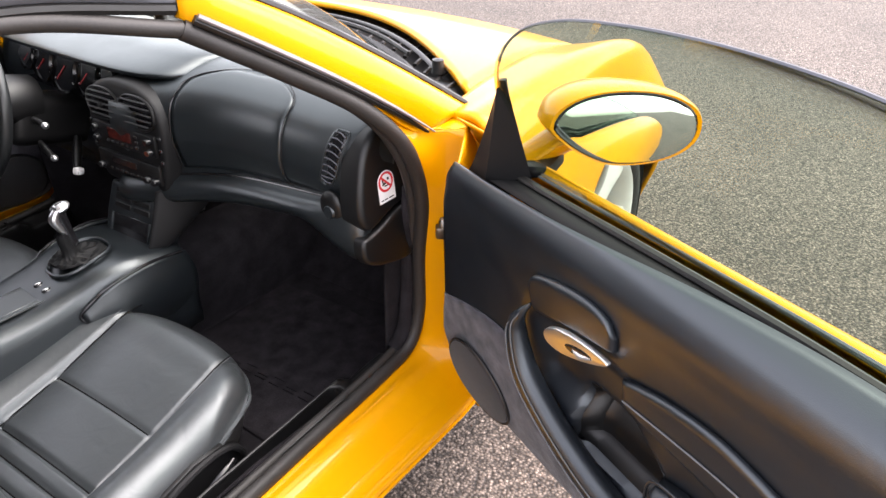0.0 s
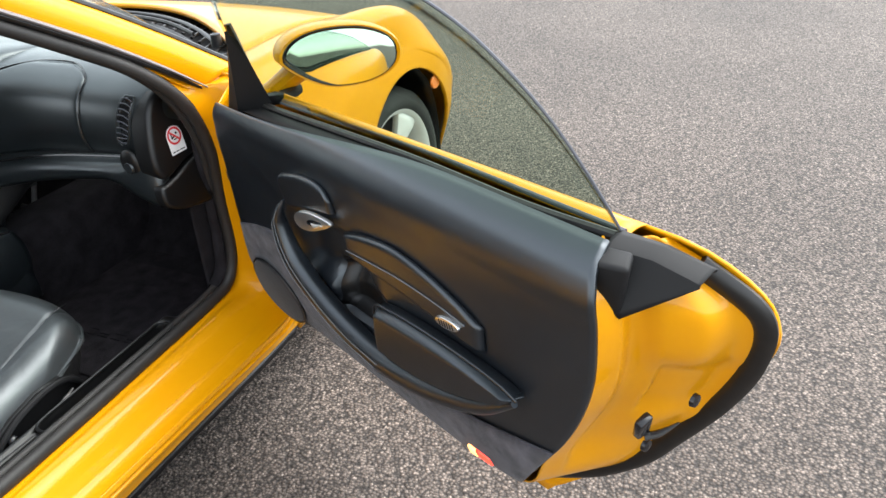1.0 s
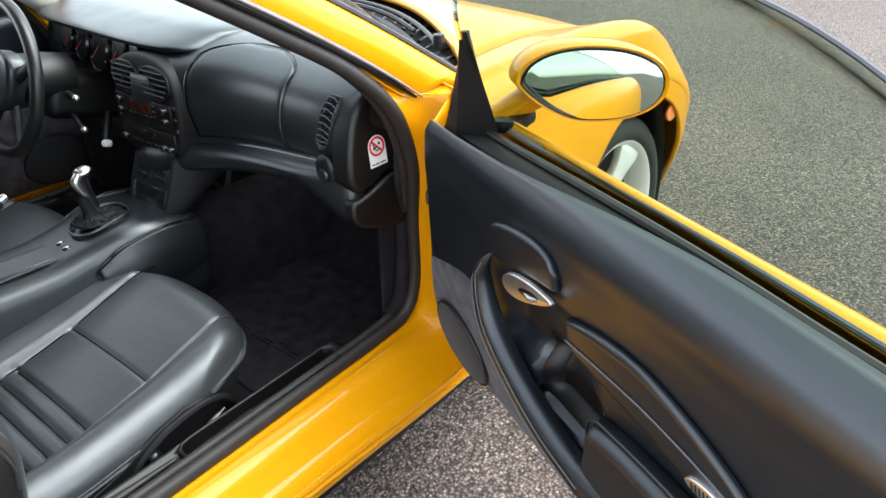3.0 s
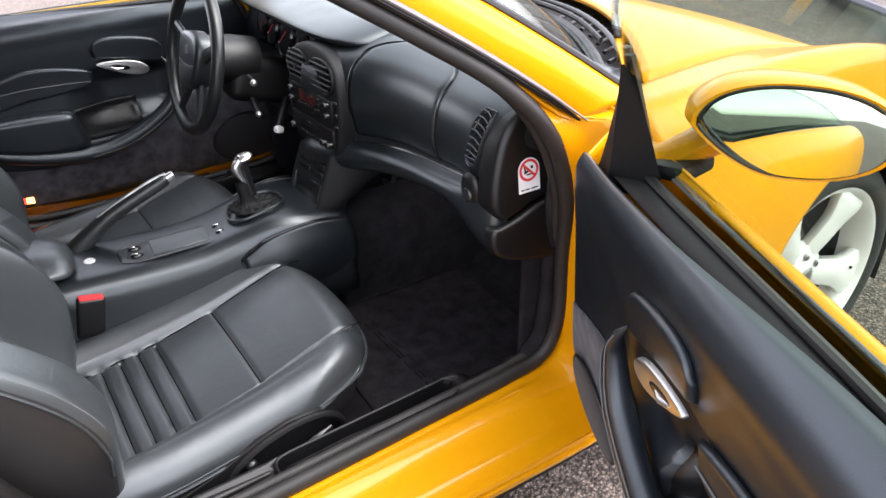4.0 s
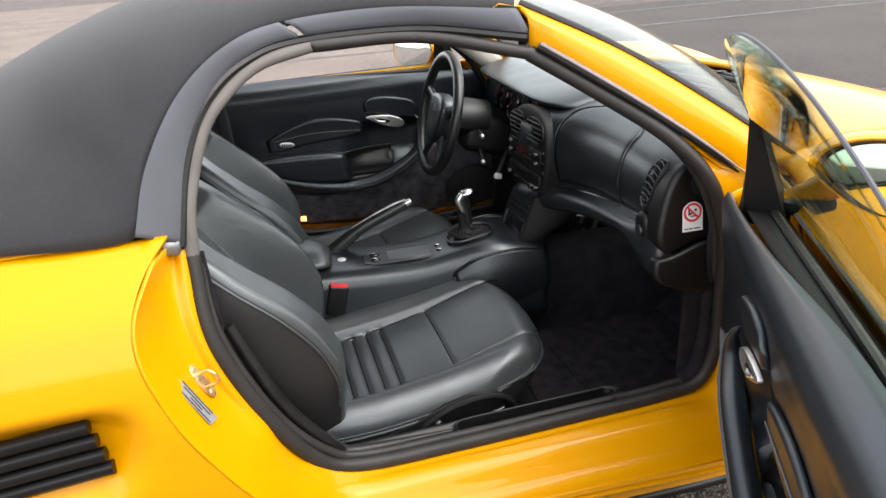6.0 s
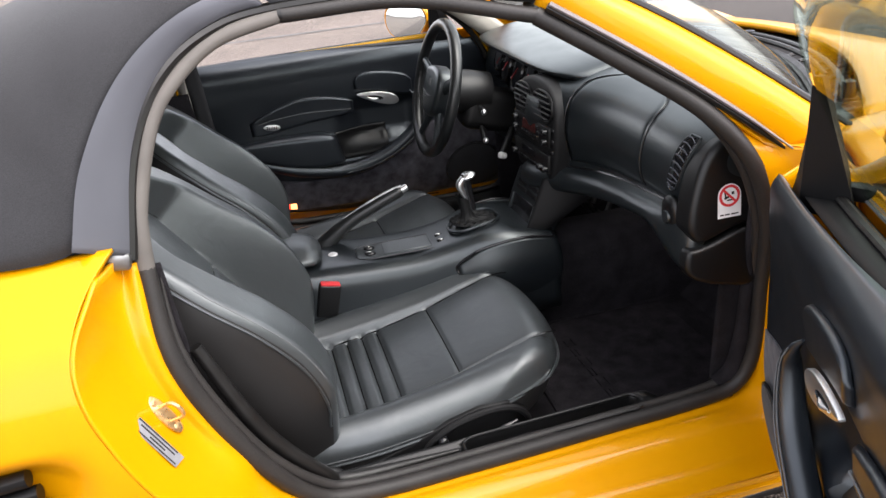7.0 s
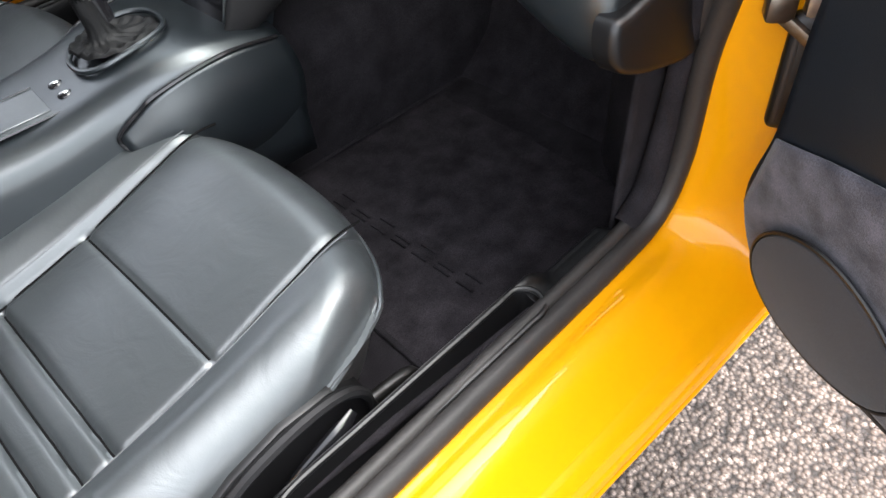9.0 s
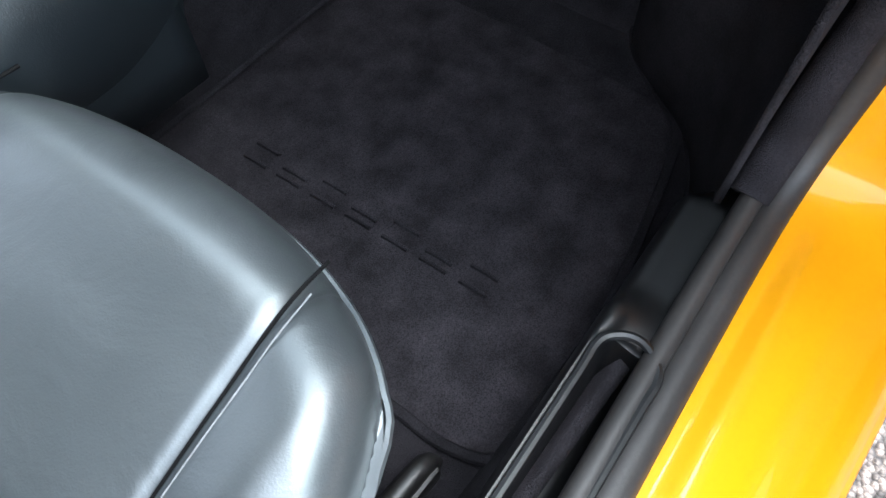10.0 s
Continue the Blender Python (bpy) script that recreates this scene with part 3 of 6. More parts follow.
both("door_seal", seal, SEALRUBBER, label="black rubber door seal")
both("window_seal", lambda: tube(SEAL[15:21], [0.0135, 0.012, 0.0115, 0.0115, 0.0115, 0.0115], 10, 60, up=(0, 1, 0.2)), TAUPE, label="rubber window seal, sky light put into its taupe colour")
both("roof_seal", lambda: tube(SEAL[20:] + [SEAL[0]], 0.0125, 10, 40, up=(0, 1, 0.2)), SEALRUBBER, label="dark rubber seal under the roof edge")
both("seal_joint", lambda: tube([np.array(SEAL[20]) + np.array((d, 0, 0.0005)) for d in (-0.003, 0.003)], 0.0128, 10, smooth_path=False, up=(0, 0, 1)), PLASTIC)

DOOR_TAIL = curve1((0.15, 0.272, 0.30, 0.39, 0.513, 0.644, 0.75, 0.80, 0.84, 0.875), (-1.335, -1.350, -1.380, -1.468, -1.560, -1.634, -1.668, -1.655, -1.612, -1.56))
SHUT_X = curve1((0.15, 0.272, 0.30, 0.39, 0.506, 0.576, 0.635, 0.69, 0.74, 0.79, 0.85, 0.88), (-1.335, -1.350, -1.378, -1.452, -1.528, -1.568, -1.592, -1.610, -1.620, -1.615, -1.585, -1.556))
JAMB_X = curve1((0.334, 0.375, 0.505, 0.675, 0.835), (-1.30, -1.386, -1.472, -1.542, -1.552))
JAMB_Y = curve1((0.334, 0.375, 0.505, 0.675, 0.835), (0.681, 0.697, 0.708, 0.700, 0.662))
JAMB_IN = [(-0.668, -0.630, 0.906), (-0.632, -0.643, 0.868), (-0.598, -0.654, 0.826), (-0.572, -0.662, 0.775), (-0.553, -0.658, 0.71), (-0.532, -0.636, 0.56), (-0.528, -0.628, 0.43), (-0.545, -0.622, 0.332), (-0.66, -0.624, 0.319), (-0.85, -0.638, 0.319), (-1.10, -0.660, 0.323)]
SHUT_XZ = [(-0.494, 0.72), (-0.492, 0.56), (-0.494, 0.43), (-0.505, 0.275), (-0.68, 0.252), (-0.88, 0.252), (-1.12, 0.254)]
for k in range(10):
    zi, zo = 0.334 + 0.501 * k / 9, 0.272 + 0.580 * k / 9
    JAMB_IN.append((JAMB_X(zi), -JAMB_Y(zi), zi))
    SHUT_XZ.append((SHUT_X(zo), zo))
SHUT = [(-0.655, -0.634, 0.914), (-0.572, -0.658, 0.846), (-0.520, -0.692, 0.838), (-0.494, -0.742, 0.818)] + [(x, -flank(x, z), z) for x, z in SHUT_XZ]


def jamb():
    rows = []
    for a, b in zip(spline(JAMB_IN, 90), spline(SHUT, 90)):
        mid = a * 0.55 + b * 0.45
        low = step(0.60, 0.28, a[2])
        dip = np.array((0.0, 0.018 + 0.032 * step(-1.40, -1.52, a[0]), 0.004)) * (1 - low) + np.array((0, -0.004, 0.016)) * low
        near = a * 0.15 + b * 0.85 + dip * 0.35
        r = spline([a + np.array((0, 0.02, 0)), a, mid + dip, near, b], 41)
        ridge = low * step(-0.56, -0.66, a[0]) * (1 - step(-1.22, -1.34, a[0]))
        for k in range(41):
            r[k] = r[k] + np.array((0, 0, 0.0075)) * ridge * (step(0.34, 0.40, k / 40) * (1 - step(0.47, 0.60, k / 40)) + 0.7 * step(0.68, 0.73, k / 40) * (1 - step(0.80, 0.92, k / 40)))
        rows.append(r)
    return sheet(rows)


def corner():
    """The painted corner between pillar foot, wing and door opening."""
    return loft([[(-0.556, -0.660, 0.834), (-0.52, -0.655, 0.840), (-0.48, -0.655, 0.844)],
                 [(-0.542, -0.674, 0.836), (-0.515, -0.685, 0.840), (-0.48, -0.700, 0.8445)],
                 [(-0.522, -0.692, 0.836), (-0.505, -0.710, 0.838), (-0.48, -0.732, 0.840)]], 10, 10)


both("pillar_foot", corner, YELLOW, label="yellow painted pillar foot", thick=0.004)
both("door_jamb", jamb, YELLOW, label="yellow painted door opening", thick=0.006)


def rocker():
    rows = []
    for i in range(50):
        x = -0.485 - 0.98 * i / 49
        z0 = np.interp(-x, [0.485, 0.56, 1.30, 1.40, 1.465], [0.285, 0.252, 0.268, 0.30, 0.335])
        y0 = flank(x, z0)
        rows.append(spline([(x, -y0, z0), (x, -y0 - 0.003, z0 - 0.010), (x, -y0 + 0.001, z0 - 0.016), (x, -y0 - 0.005, z0 - 0.022), (x, -flank(x, 0.215) - 0.004, 0.216), (x, -flank(x, 0.185), 0.188), (x, -flank(x, 0.16) + 0.05, 0.155), (x, -0.62, 0.15)], 36))
    return sheet(rows)


both("sill", rocker, YELLOW, label="glossy yellow door sill", thick=0.008)

# ---- rear quarter with the side intake ----


def scoop(x, z):
    a = step(-1.610, -1.72, x) * (1 - step(-2.02, -2.10, x))
    low = 0.45 + 0.07 * step(-1.74, -1.61, x)
    return a * step(low, low + 0.10, z) * (1 - step(0.61, 0.675, z))


def quarter():
    rows = []
    for i in range(120):
        v = i / 119
        row = []
        for j in range(150):
            u = (j / 149) ** 1.5
            x = -1.60 + (-3.43 + 1.60) * u
            top = 0.878 - 0.05 * step(-2.4, -3.4, x)
            for _ in range(3):
                z = low_edge(x) + (top - low_edge(x)) * v
                x = SHUT_X(z) + (-3.43 - SHUT_X(z)) * u
            row.append((x, -flank(x, z) + 0.055 * scoop(x, z), z))
        rows.append(row)
    return sheet(rows)


both("rear_quarter", quarter, YELLOW, label="glossy yellow rear wing with side air intake", thick=0.008)


def intake_slats(k):
    z = 0.628 - 0.027 * k
    x0 = -1.712 + 0.006 * k
    path = [(x, -flank(x, 0.55) + 0.032, z - 0.02 * (x0 - x) / 0.3) for x in np.linspace(x0, -2.05, 7)]
    return tube(path, 0.0135, 10, 24, flat=0.9, up=(0, 0.6, 1))


for k in range(4):
    both("intake_slat", lambda: intake_slats(k), PLASTIC, wings[0].parent, "black plastic intake slat")

# rear deck and tail
rows = []
for x in np.linspace(-1.58, -3.43, 40):
    top = 0.878 - 0.05 * step(-2.4, -3.4, x)
    w = flank(x, top)
    rows.append([(x, w * u, top + 0.028 * (1 - u * u)) for u in np.linspace(-1, 1, 25)])
part("intake_well", sheet([[(x, -flank(x, 0.55) + 0.058, z) for x in np.linspace(-1.70, -2.06, 8)] for z in (0.525, 0.655)]), PLASTIC, car, "black intake well", 0.004)
part("rear_deck", leaned(sheet(rows[14:])), YELLOW, car, "glossy yellow rear deck", 0.006)
both("waist_cap", lambda: sheet([[(x, -flank(x, 0.878) - 0.002 + 0.055 * u, 0.881 + 0.010 * u - 0.05 * step(-2.4, -3.4, x)) for u in np.linspace(0, 1, 5)] for x in np.linspace(-1.640, -2.25, 30)]), YELLOW, label="yellow cap along the waist", thick=0.004)
both("waist_rubber", lambda: tube([(x, -flank(x, 0.878) + 0.040, 0.892) for x in np.linspace(-1.58, -2.25, 8)], 0.008, 8), RUBBER)
underside = []
for x in np.linspace(-3.40, 0.86, 30):
    w = max(0.05, min(flank(x, 0.16) - 0.02, 0.60 if abs(x) < 0.36 or abs(x - AXLE_R) < 0.36 else 2))
    underside.append([(x, w * u, 0.15) for u in np.linspace(-1, 1, 5)])
part("underbody", leaned(sheet(underside)), PLASTIC, car, "black underbody", 0.02)

# ---- soft top ----
ARCHES = [((-0.925, -0.512, 1.142), (-0.880, 0, 1.196)), ((-1.15, -0.492, 1.163), (-1.15, 0, 1.236)), ((-1.334, -0.505, 1.157), (-1.38, 0, 1.236)),
          ((-1.43, -0.560, 1.133), (-1.53, 0, 1.222)), ((-1.51, -0.622, 1.073), (-1.66, 0, 1.190)), ((-1.569, -0.680, 0.980), (-1.78, 0, 1.150)),
          ((-1.600, -0.715, 0.884), (-1.90, 0, 1.100)), ((-1.80, -0.725, 0.887), (-2.05, 0, 1.030)), ((-2.05, -0.690, 0.890), (-2.20, 0, 0.960)), ((-2.27, -0.50, 0.893), (-2.33, 0, 0.905))]


def arch(k):
    b, a = [np.array(p, float) for p in ARCHES[k]]
    row = []
    for f in np.linspace(0, math.pi, 31):
        s, c = math.sin(f), math.cos(f)
        p = b + (a - b) * abs(s) ** (0.85 if k < 4 else 1.0)
        p[1] = b[1] * math.copysign(abs(c) ** (0.75 if k < 4 else 0.62), c)
        p[0] = b[0] + (a[0] - b[0]) * s ** 1.6
        row.append(p)
    return row


base = [arch(k) for k in range(len(ARCHES))]
cols = [spline([r[j] for r in base], 60) for j in range(31)]
top = part("soft_top", leaned(sheet([[cols[j][i] for j in range(31)] for i in range(60)])), FABRIC, car, "black canvas soft top, closed", 0.010)
part("headliner", leaned(sheet([[cols[j][i] + np.array((0, 0, -0.022)) for j in range(2, 29)] for i in range(2, 40)])), HEADLINER, top, "pale grey cloth lining", 0.003)
OUTER = [a for a, _ in ARCHES[:7]]
INNER = [(-0.905, -0.520, 1.100), (-1.10, -0.488, 1.130), (-1.305, -0.500, 1.131), (-1.400, -0.535, 1.112), (-1.470, -0.580, 1.062), (-1.518, -0.622, 0.975), (-1.548, -0.665, 0.846)]


def strip(i0, i1):
    rows = []
    for a, b in list(zip(spline(OUTER, 80), spline(INNER, 80)))[i0:i1]:
        n = np.array((0.0, -0.014, 0.007))
        rows.append(spline([a + np.array((0, 0.008, 0)), a + n * 0.8, a * 0.5 + b * 0.5 + n, b + n * 0.6, b + np.array((0, 0.012, -0.004))], 9))
    return sheet(rows)


both("roof_strip", lambda: strip(0, 27), STRIPGREY, label="dark grey roof edge strip", thick=0.006)
both("rear_strip", lambda: strip(27, 80), STRIPGREY, label="dark grey side strip of the soft top", thick=0.006)
both("window_channel", lambda: tube([np.array(p) + np.array((-0.002, -0.002, -0.004)) for p in INNER], 0.009, 8, 60, up=(0, 1, 0.2)), RUBBER)

# catch, striker and type label on the near door jamb
part("seal_end", rbox(0.035, 0.03, 0.026, pose(-1.566, -0.668, 0.846, 0, 10, 8), 0.006), GREYMETAL, car, "worn metal and rubber seal end piece")

JN = frame_axes((-1.5525, -0.7338, 0.6254), (0.039, -0.004, -0.077), (0.005, 0.027, 0.013))
st = part("striker_plate", slab(oval(0.036, 0.012, 20, 2.3), 0.003, JN, 0.001), GILTZINC, car, "yellow-plated door striker")
part("striker_loop", tube([JN @ Vector(p) for p in ((-0.014, 0, 0.0), (-0.014, 0, 0.024), (-0.006, 0, 0.031), (0.006, 0, 0.031), (0.014, 0, 0.024), (0.014, 0, 0.0))], 0.0028, 8, 24, up=(0.3, 0.2, 0.9)), GILTZINC, st)
for s in (-0.025, 0.025):
    part("striker_screw", lathe([(0.001, 0.0055), (0.005, 0.005), (0.0065, 0.003)], 12, JN @ pose(s, 0, 0)), GILTZINC, st)
LN = frame_axes((-1.5585, -0.7795, 0.6138), (0.039, -0.004, -0.077), (0.005, 0.027, 0.013))
lab = part("type_label", slab([(-0.046, -0.0105), (0.042, -0.0105), (0.046, 0.0105), (-0.042, 0.0105)], 0.001, LN), SILVERLABEL, car, "silver type label with small black print")
for k, (w, o) in enumerate(((0.076, 0.0085), (0.066, 0.0030), (0.030, -0.0022), (0.074, -0.0075))):
    part("print_bar", rbox(w, 0.0022, 0.0006, LN @ pose(0.002 * k - 0.004, o, 0.0012), 0.0001, 1), PRINT, lab)

# ---- wheels ----
wheel = part("wheel", lathe([(0.22, -0.11), (0.222, -0.05), (0.222, 0.03), (0.212, 0.035), (0.06, -0.02), (0.02, -0.02)], 40), PLASTIC, car, "silver five-spoke alloy wheel with black tyre")
prof = [(0.240, -0.103), (0.250, -0.112), (0.276, -0.115), (0.296, -0.108), (0.309, -0.094), (0.316, -0.06), (0.318, 0.0), (0.316, 0.06), (0.309, 0.094), (0.296, 0.108), (0.276, 0.115), (0.262, 0.117), (0.250, 0.112), (0.240, 0.103)]
tyre = part("tyre", lathe(prof, 56), TYRE, wheel, "black low-profile tyre")
for z in (-0.055, -0.018, 0.018, 0.055):
    part("tread_groove", lathe([(0.3165, z - 0.005), (0.3186, z - 0.0035), (0.3186, z + 0.0035), (0.3165, z + 0.005)], 56), SEAM, tyre)
rim = part("rim", lathe([(0.232, -0.10), (0.244, -0.103), (0.247, -0.095), (0.234, -0.08), (0.223, 0.0), (0.227, 0.075), (0.234, 0.088), (0.247, 0.100), (0.244, 0.108), (0.235, 0.104), (0.226, 0.088), (0.216, 0.07), (0.214, -0.06), (0.223, -0.09)], 56), ALU, wheel, "polished silver rim")


def spoke(k):
    rows = []
    for s in np.linspace(0, 1, 9):
        r = 0.035 + 0.190 * s
        w = 0.034 + 0.012 * s + 0.026 * step(0.60, 1, s)
        z = 0.062 + 0.030 * math.sin(s * 1.5)
        rows.append([(r, -w, z - 0.024), (r, -w * 0.92, z - 0.004), (r, -w * 0.5, z + 0.004), (r, 0, z + 0.006), (r, w * 0.5, z + 0.004), (r, w * 0.92, z - 0.004), (r, w, z - 0.024)])
    bm = sheet(rows)
    bm.transform(Matrix.Rotation(math.radians(72 * k), 4, "Z"))
    return bm


for k in range(5):
    part("spoke", spoke(k), ALU, wheel, thick=0.008)
part("hub", lathe([(0.001, 0.088), (0.026, 0.086), (0.036, 0.078), (0.075, 0.070), (0.085, 0.05)], 30), ALU, wheel)
part("hub_cap", lathe([(0.001, 0.0925), (0.018, 0.0915), (0.026, 0.087)], 24), GREYMETAL, wheel, "round centre cap")
for k in range(5):
    a = math.radians(72 * k + 36)
    part("wheel_bolt", lathe([(0.001, 0.082), (0.007, 0.082), (0.009, 0.078), (0.0105, 0.068)], 8, pose(0.052 * math.cos(a), 0.052 * math.sin(a), 0)), GREYMETAL, wheel)
part("brake_disc", lathe([(0.05, 0.0), (0.155, 0.0), (0.155, -0.024), (0.05, -0.024)], 40), DISC, wheel, "grey brake disc")
part("valve", lathe([(0.001, 0.03), (0.004, 0.03), (0.004, 0.0)], 8, pose(0.19, 0.02, 0.07)), RUBBER, wheel)
wheel.matrix_basis = pose(AXLE_F, -0.592, 0.296, 90, 17, 2.4) @ Matrix.Scale(0.93, 4)


def wheel_copy(m):
    w = copy_thing(wheel, m)
    return w


for x, y, turn in ((AXLE_F, 0.600, -90), (AXLE_R, -0.745, 90), (AXLE_R, 0.745, -90)):
    c = OVER @ Vector((x, -y, WHEEL_Z)) if y > 0 else Vector((x, y, WHEEL_Z))
    wheel_copy(pose(*c, turn, 30, 0))


# black liners in the wheel arches
def liner(xa, za, r):
    rows = []
    for a in np.linspace(-0.12 * math.pi, 1.12 * math.pi, 24):
        rows.append([(xa + (r + 0.004) * math.cos(a), -y, za + (r + 0.004) * math.sin(a)) for y in np.linspace(0.50, HALF(xa + r * math.cos(a)) - 0.035 + (0.0 if xa > -1 else -0.02), 5)])
    bm = sheet(rows)
    sheet([[(xa + (r + 0.004) * s * math.cos(a), -0.50, za + (r + 0.004) * s * math.sin(a)) for s in (0.05, 1)] for a in np.linspace(-0.12 * math.pi, 1.12 * math.pi, 24)], bm=bm)
    return bm


for xa, za, r in (FRONT_ARCH, REAR_ARCH):
    both("arch_liner", lambda: liner(xa, za, r), PLASTIC, label="black wheel arch liner", thick=0.003)


# ---- doors: local x runs from the hinge to the tail, y outwards, z up ----
TRIM_B = curve1((0.25, 0.33, 0.42, 0.55, 0.70, 0.79, 0.835, 0.860, 0.880), (-0.045, -0.060, -0.085, -0.104, -0.114, -0.128, -0.130, -0.115, -0.080))
TRIM_FRONT = curve1((0.30, 0.33, 0.44, 0.56, 0.70, 0.845, 0.88), (0.06, 0.05, 0.012, 0.045, 0.065, 0.130, 0.15))
TRIM_REAR = curve1((0.30, 0.385, 0.43, 0.50, 0.575, 0.65, 0.727, 0.79, 0.84, 0.872, 0.89), (0.80, 0.875, 0.905, 0.953, 0.998, 1.030, 1.050, 1.058, 1.056, 1.043, 1.034))


def skin_b(a, z):
    return flank(-0.5 - a, z) - 0.76 + 0.020 * step(0.78, 0.86, z)


def tail_a(z):
    return -0.5 - DOOR_TAIL(z) - 0.002


def trim_y(a, z, deep=0.050):
    """How far the inner trim stands in, with the hollow round the handle and the open pocket."""
    b = TRIM_B(z)
    b += 0.030 * step(0.30, 0.37, a) * (1 - step(0.50, 0.62, a)) * step(0.545, 0.60, z) * (1 - step(0.66, 0.72, z))
    b += deep * step(0.425, 0.455, a) * (1 - step(0.585, 0.615, a)) * step(0.505, 0.53, z) * (1 - step(0.585, 0.62, z))
    return b


def between(top, low, nu, nv, depth, dome=0.0):
    """A raised patch between an upper and a lower edge (pairs of along, height), lying on the trim."""
    t, l = even(top, nu), even(low, nu)
    rows = []
    for i in range(nu):
        row = []
        for j in range(nv):
            v = j / (nv - 1)
            a, z = t[i] * (1 - v) + l[i] * v
            ev, eu = min(1.0, min(v, 1 - v) * 7), min(1.0, min(i, nu - 1 - i) / (nu - 1) * 16)
            edge = math.sqrt(max(0.0, ev * (2 - ev) * eu * (2 - eu)))
            row.append((a, TRIM_B(z) - depth - dome * edge, z))
        rows.append(row)
    return sheet(rows)


GLASS_TOP = [(0.195, 0.872), (0.240, 0.990), (0.300, 1.055), (0.380, 1.102), (0.470, 1.130), (0.562, 1.144), (0.650, 1.151), (0.730, 1.151), (0.800, 1.145), (0.870, 1.129), (0.930, 1.098), (0.972, 1.052), (1.000, 1.000), (1.018, 0.935), (1.030, 0.862)]


def glass_b(z):
    return -0.05 - 0.52 * (z - 0.86)


def build_door(far, matrix):
    def fin(bm):
        return mirrored(bm, True) if far else bm

    who = "closed driver" if far else "wide open passenger"
    # outer skin is the door itself
    rows = []
    for i in range(40):
        z = 0.262 + (0.862 - 0.262) * i / 39
        rows.append([(a, skin_b(a, z) - 0.003, z) for a in np.linspace(0.0, tail_a(z), 50)])
    door = part("door", fin(sheet(rows)), YELLOW, car, "yellow %s door with black inner trim" % who, 0.004, m=matrix, offset=0.0)
    # painted shell between trim and skin
    inner = [(1.026, 0.868), (1.052, 0.79), (1.028, 0.65), (0.951, 0.50), (0.870, 0.375), (0.65, 0.340), (0.42, 0.333), (0.20, 0.320), (0.055, 0.325), (0.016, 0.44), (0.049, 0.56), (0.070, 0.70), (0.135, 0.845)]
    outer = [(tail_a(0.858) - 0.02, 0.858), (tail_a(0.77), 0.775), (tail_a(0.65), 0.65), (tail_a(0.51), 0.51), (tail_a(0.37) - 0.005, 0.37), (0.74, 0.266), (0.42, 0.264), (0.20, 0.264), (0.01, 0.275), (0.002, 0.44), (0.002, 0.56), (0.002, 0.70), (0.004, 0.845)]
    ri = spline([(a, TRIM_B(z) + 0.004, z) for a, z in inner], 110)
    ro = spline([(a, skin_b(a, z) - 0.005, z) for a, z in outer], 110)
    rows = []
    for p, q in zip(ri, ro):
        rear = step(0.95, 1.05, p[0] * 0.5 + q[0] * 0.5)
        k1, k2 = p * 0.72 + q * 0.28, p * 0.30 + q * 0.70
        k1 = k1 + np.array((-0.012, 0.012, 0)) * rear
        k2 = k2 + np.array((-0.004, -0.018, 0.0)) * rear
        r = spline([p, k1, k2, q], 41)
        low_end = step(0.56, 0.46, p[2] * 0.5 + q[2] * 0.5)
        for k in range(41):
            v, z = k / 40, r[k][2]
            web = step(0.20, 0.27, v) * (1 - step(0.80, 0.93, v))
            boss = step(0.30, 0.46, v) * (1 - step(0.62 + 0.5 * (z - 0.76), 0.84 + 0.5 * (z - 0.76), v)) * step(0.665, 0.735, z) * (1 - step(0.79, 0.835, z))
            sink = web * (0.014 - 0.013 * boss + 0.010 * step(0.58, 0.60, z) * (1 - step(0.685, 0.70, z)) * step(0.46, 0.50, v)) * rear + 0.020 * low_end * rear * step(0.24, 0.30, v)
            r[k] = r[k] + np.array((-0.75, 0.65, 0.0)) * sink
        rows.append(r)
    part("door_shell", fin(sheet(rows)), YELLOW, door, "yellow painted door edge", 0.003)
    edge = [r * 0.955 + p * 0.045 + np.array((-0.004, -0.007, 0.0)) for p, r in list(zip(ri, ro))[3:72]]
    part("edge_seal", fin(tube(edge[::6], 0.015, 12, 90, flat=0.7, up=(0, 1, 0))), RUBBER, door, "black rubber seal round the door edge")
    # inner trim
    rows = []
    for i in range(90):
        v = i / 89
        row = []
        for j in range(110):
            u = j / 109
            z = 0.874 - 0.52 * v
            for _ in range(3):
                a = TRIM_FRONT(z) + (TRIM_REAR(z) - TRIM_FRONT(z)) * u
                zt, zb = 0.846 + 0.030 * step(0.12, 0.80, a), 0.328 + 0.05 * step(0.55, 0.95, a)
                z = zt + (zb - zt) * v
            row.append((a, trim_y(a, z, 0.010 if far else 0.050), z))
        rows.append(row)
    part("door_trim", fin(sheet(rows)), DOORVINYL, door, "black vinyl inner trim", 0.006)
    low = part("lower_trim", fin(between([(0.050, 0.553), (0.13, 0.578), (0.22, 0.596), (0.30, 0.592), (0.345, 0.556), (0.42, 0.512), (0.56, 0.466), (0.74, 0.470), (0.975, 0.535)],
                                   [(0.016, 0.45), (0.03, 0.36), (0.06, 0.328), (0.16, 0.326), (0.30, 0.334), (0.45, 0.344), (0.62, 0.350), (0.78, 0.362), (0.885, 0.392)], 60, 30, 0.004, 0.004)), DOORCARPET, door, "dark grey carpeted lower trim", 0.003)
    MS = frame_axes((0.148, TRIM_B(0.416) - 0.010, 0.416), (1, 0.0, 0.12), (0, -0.20, 1))
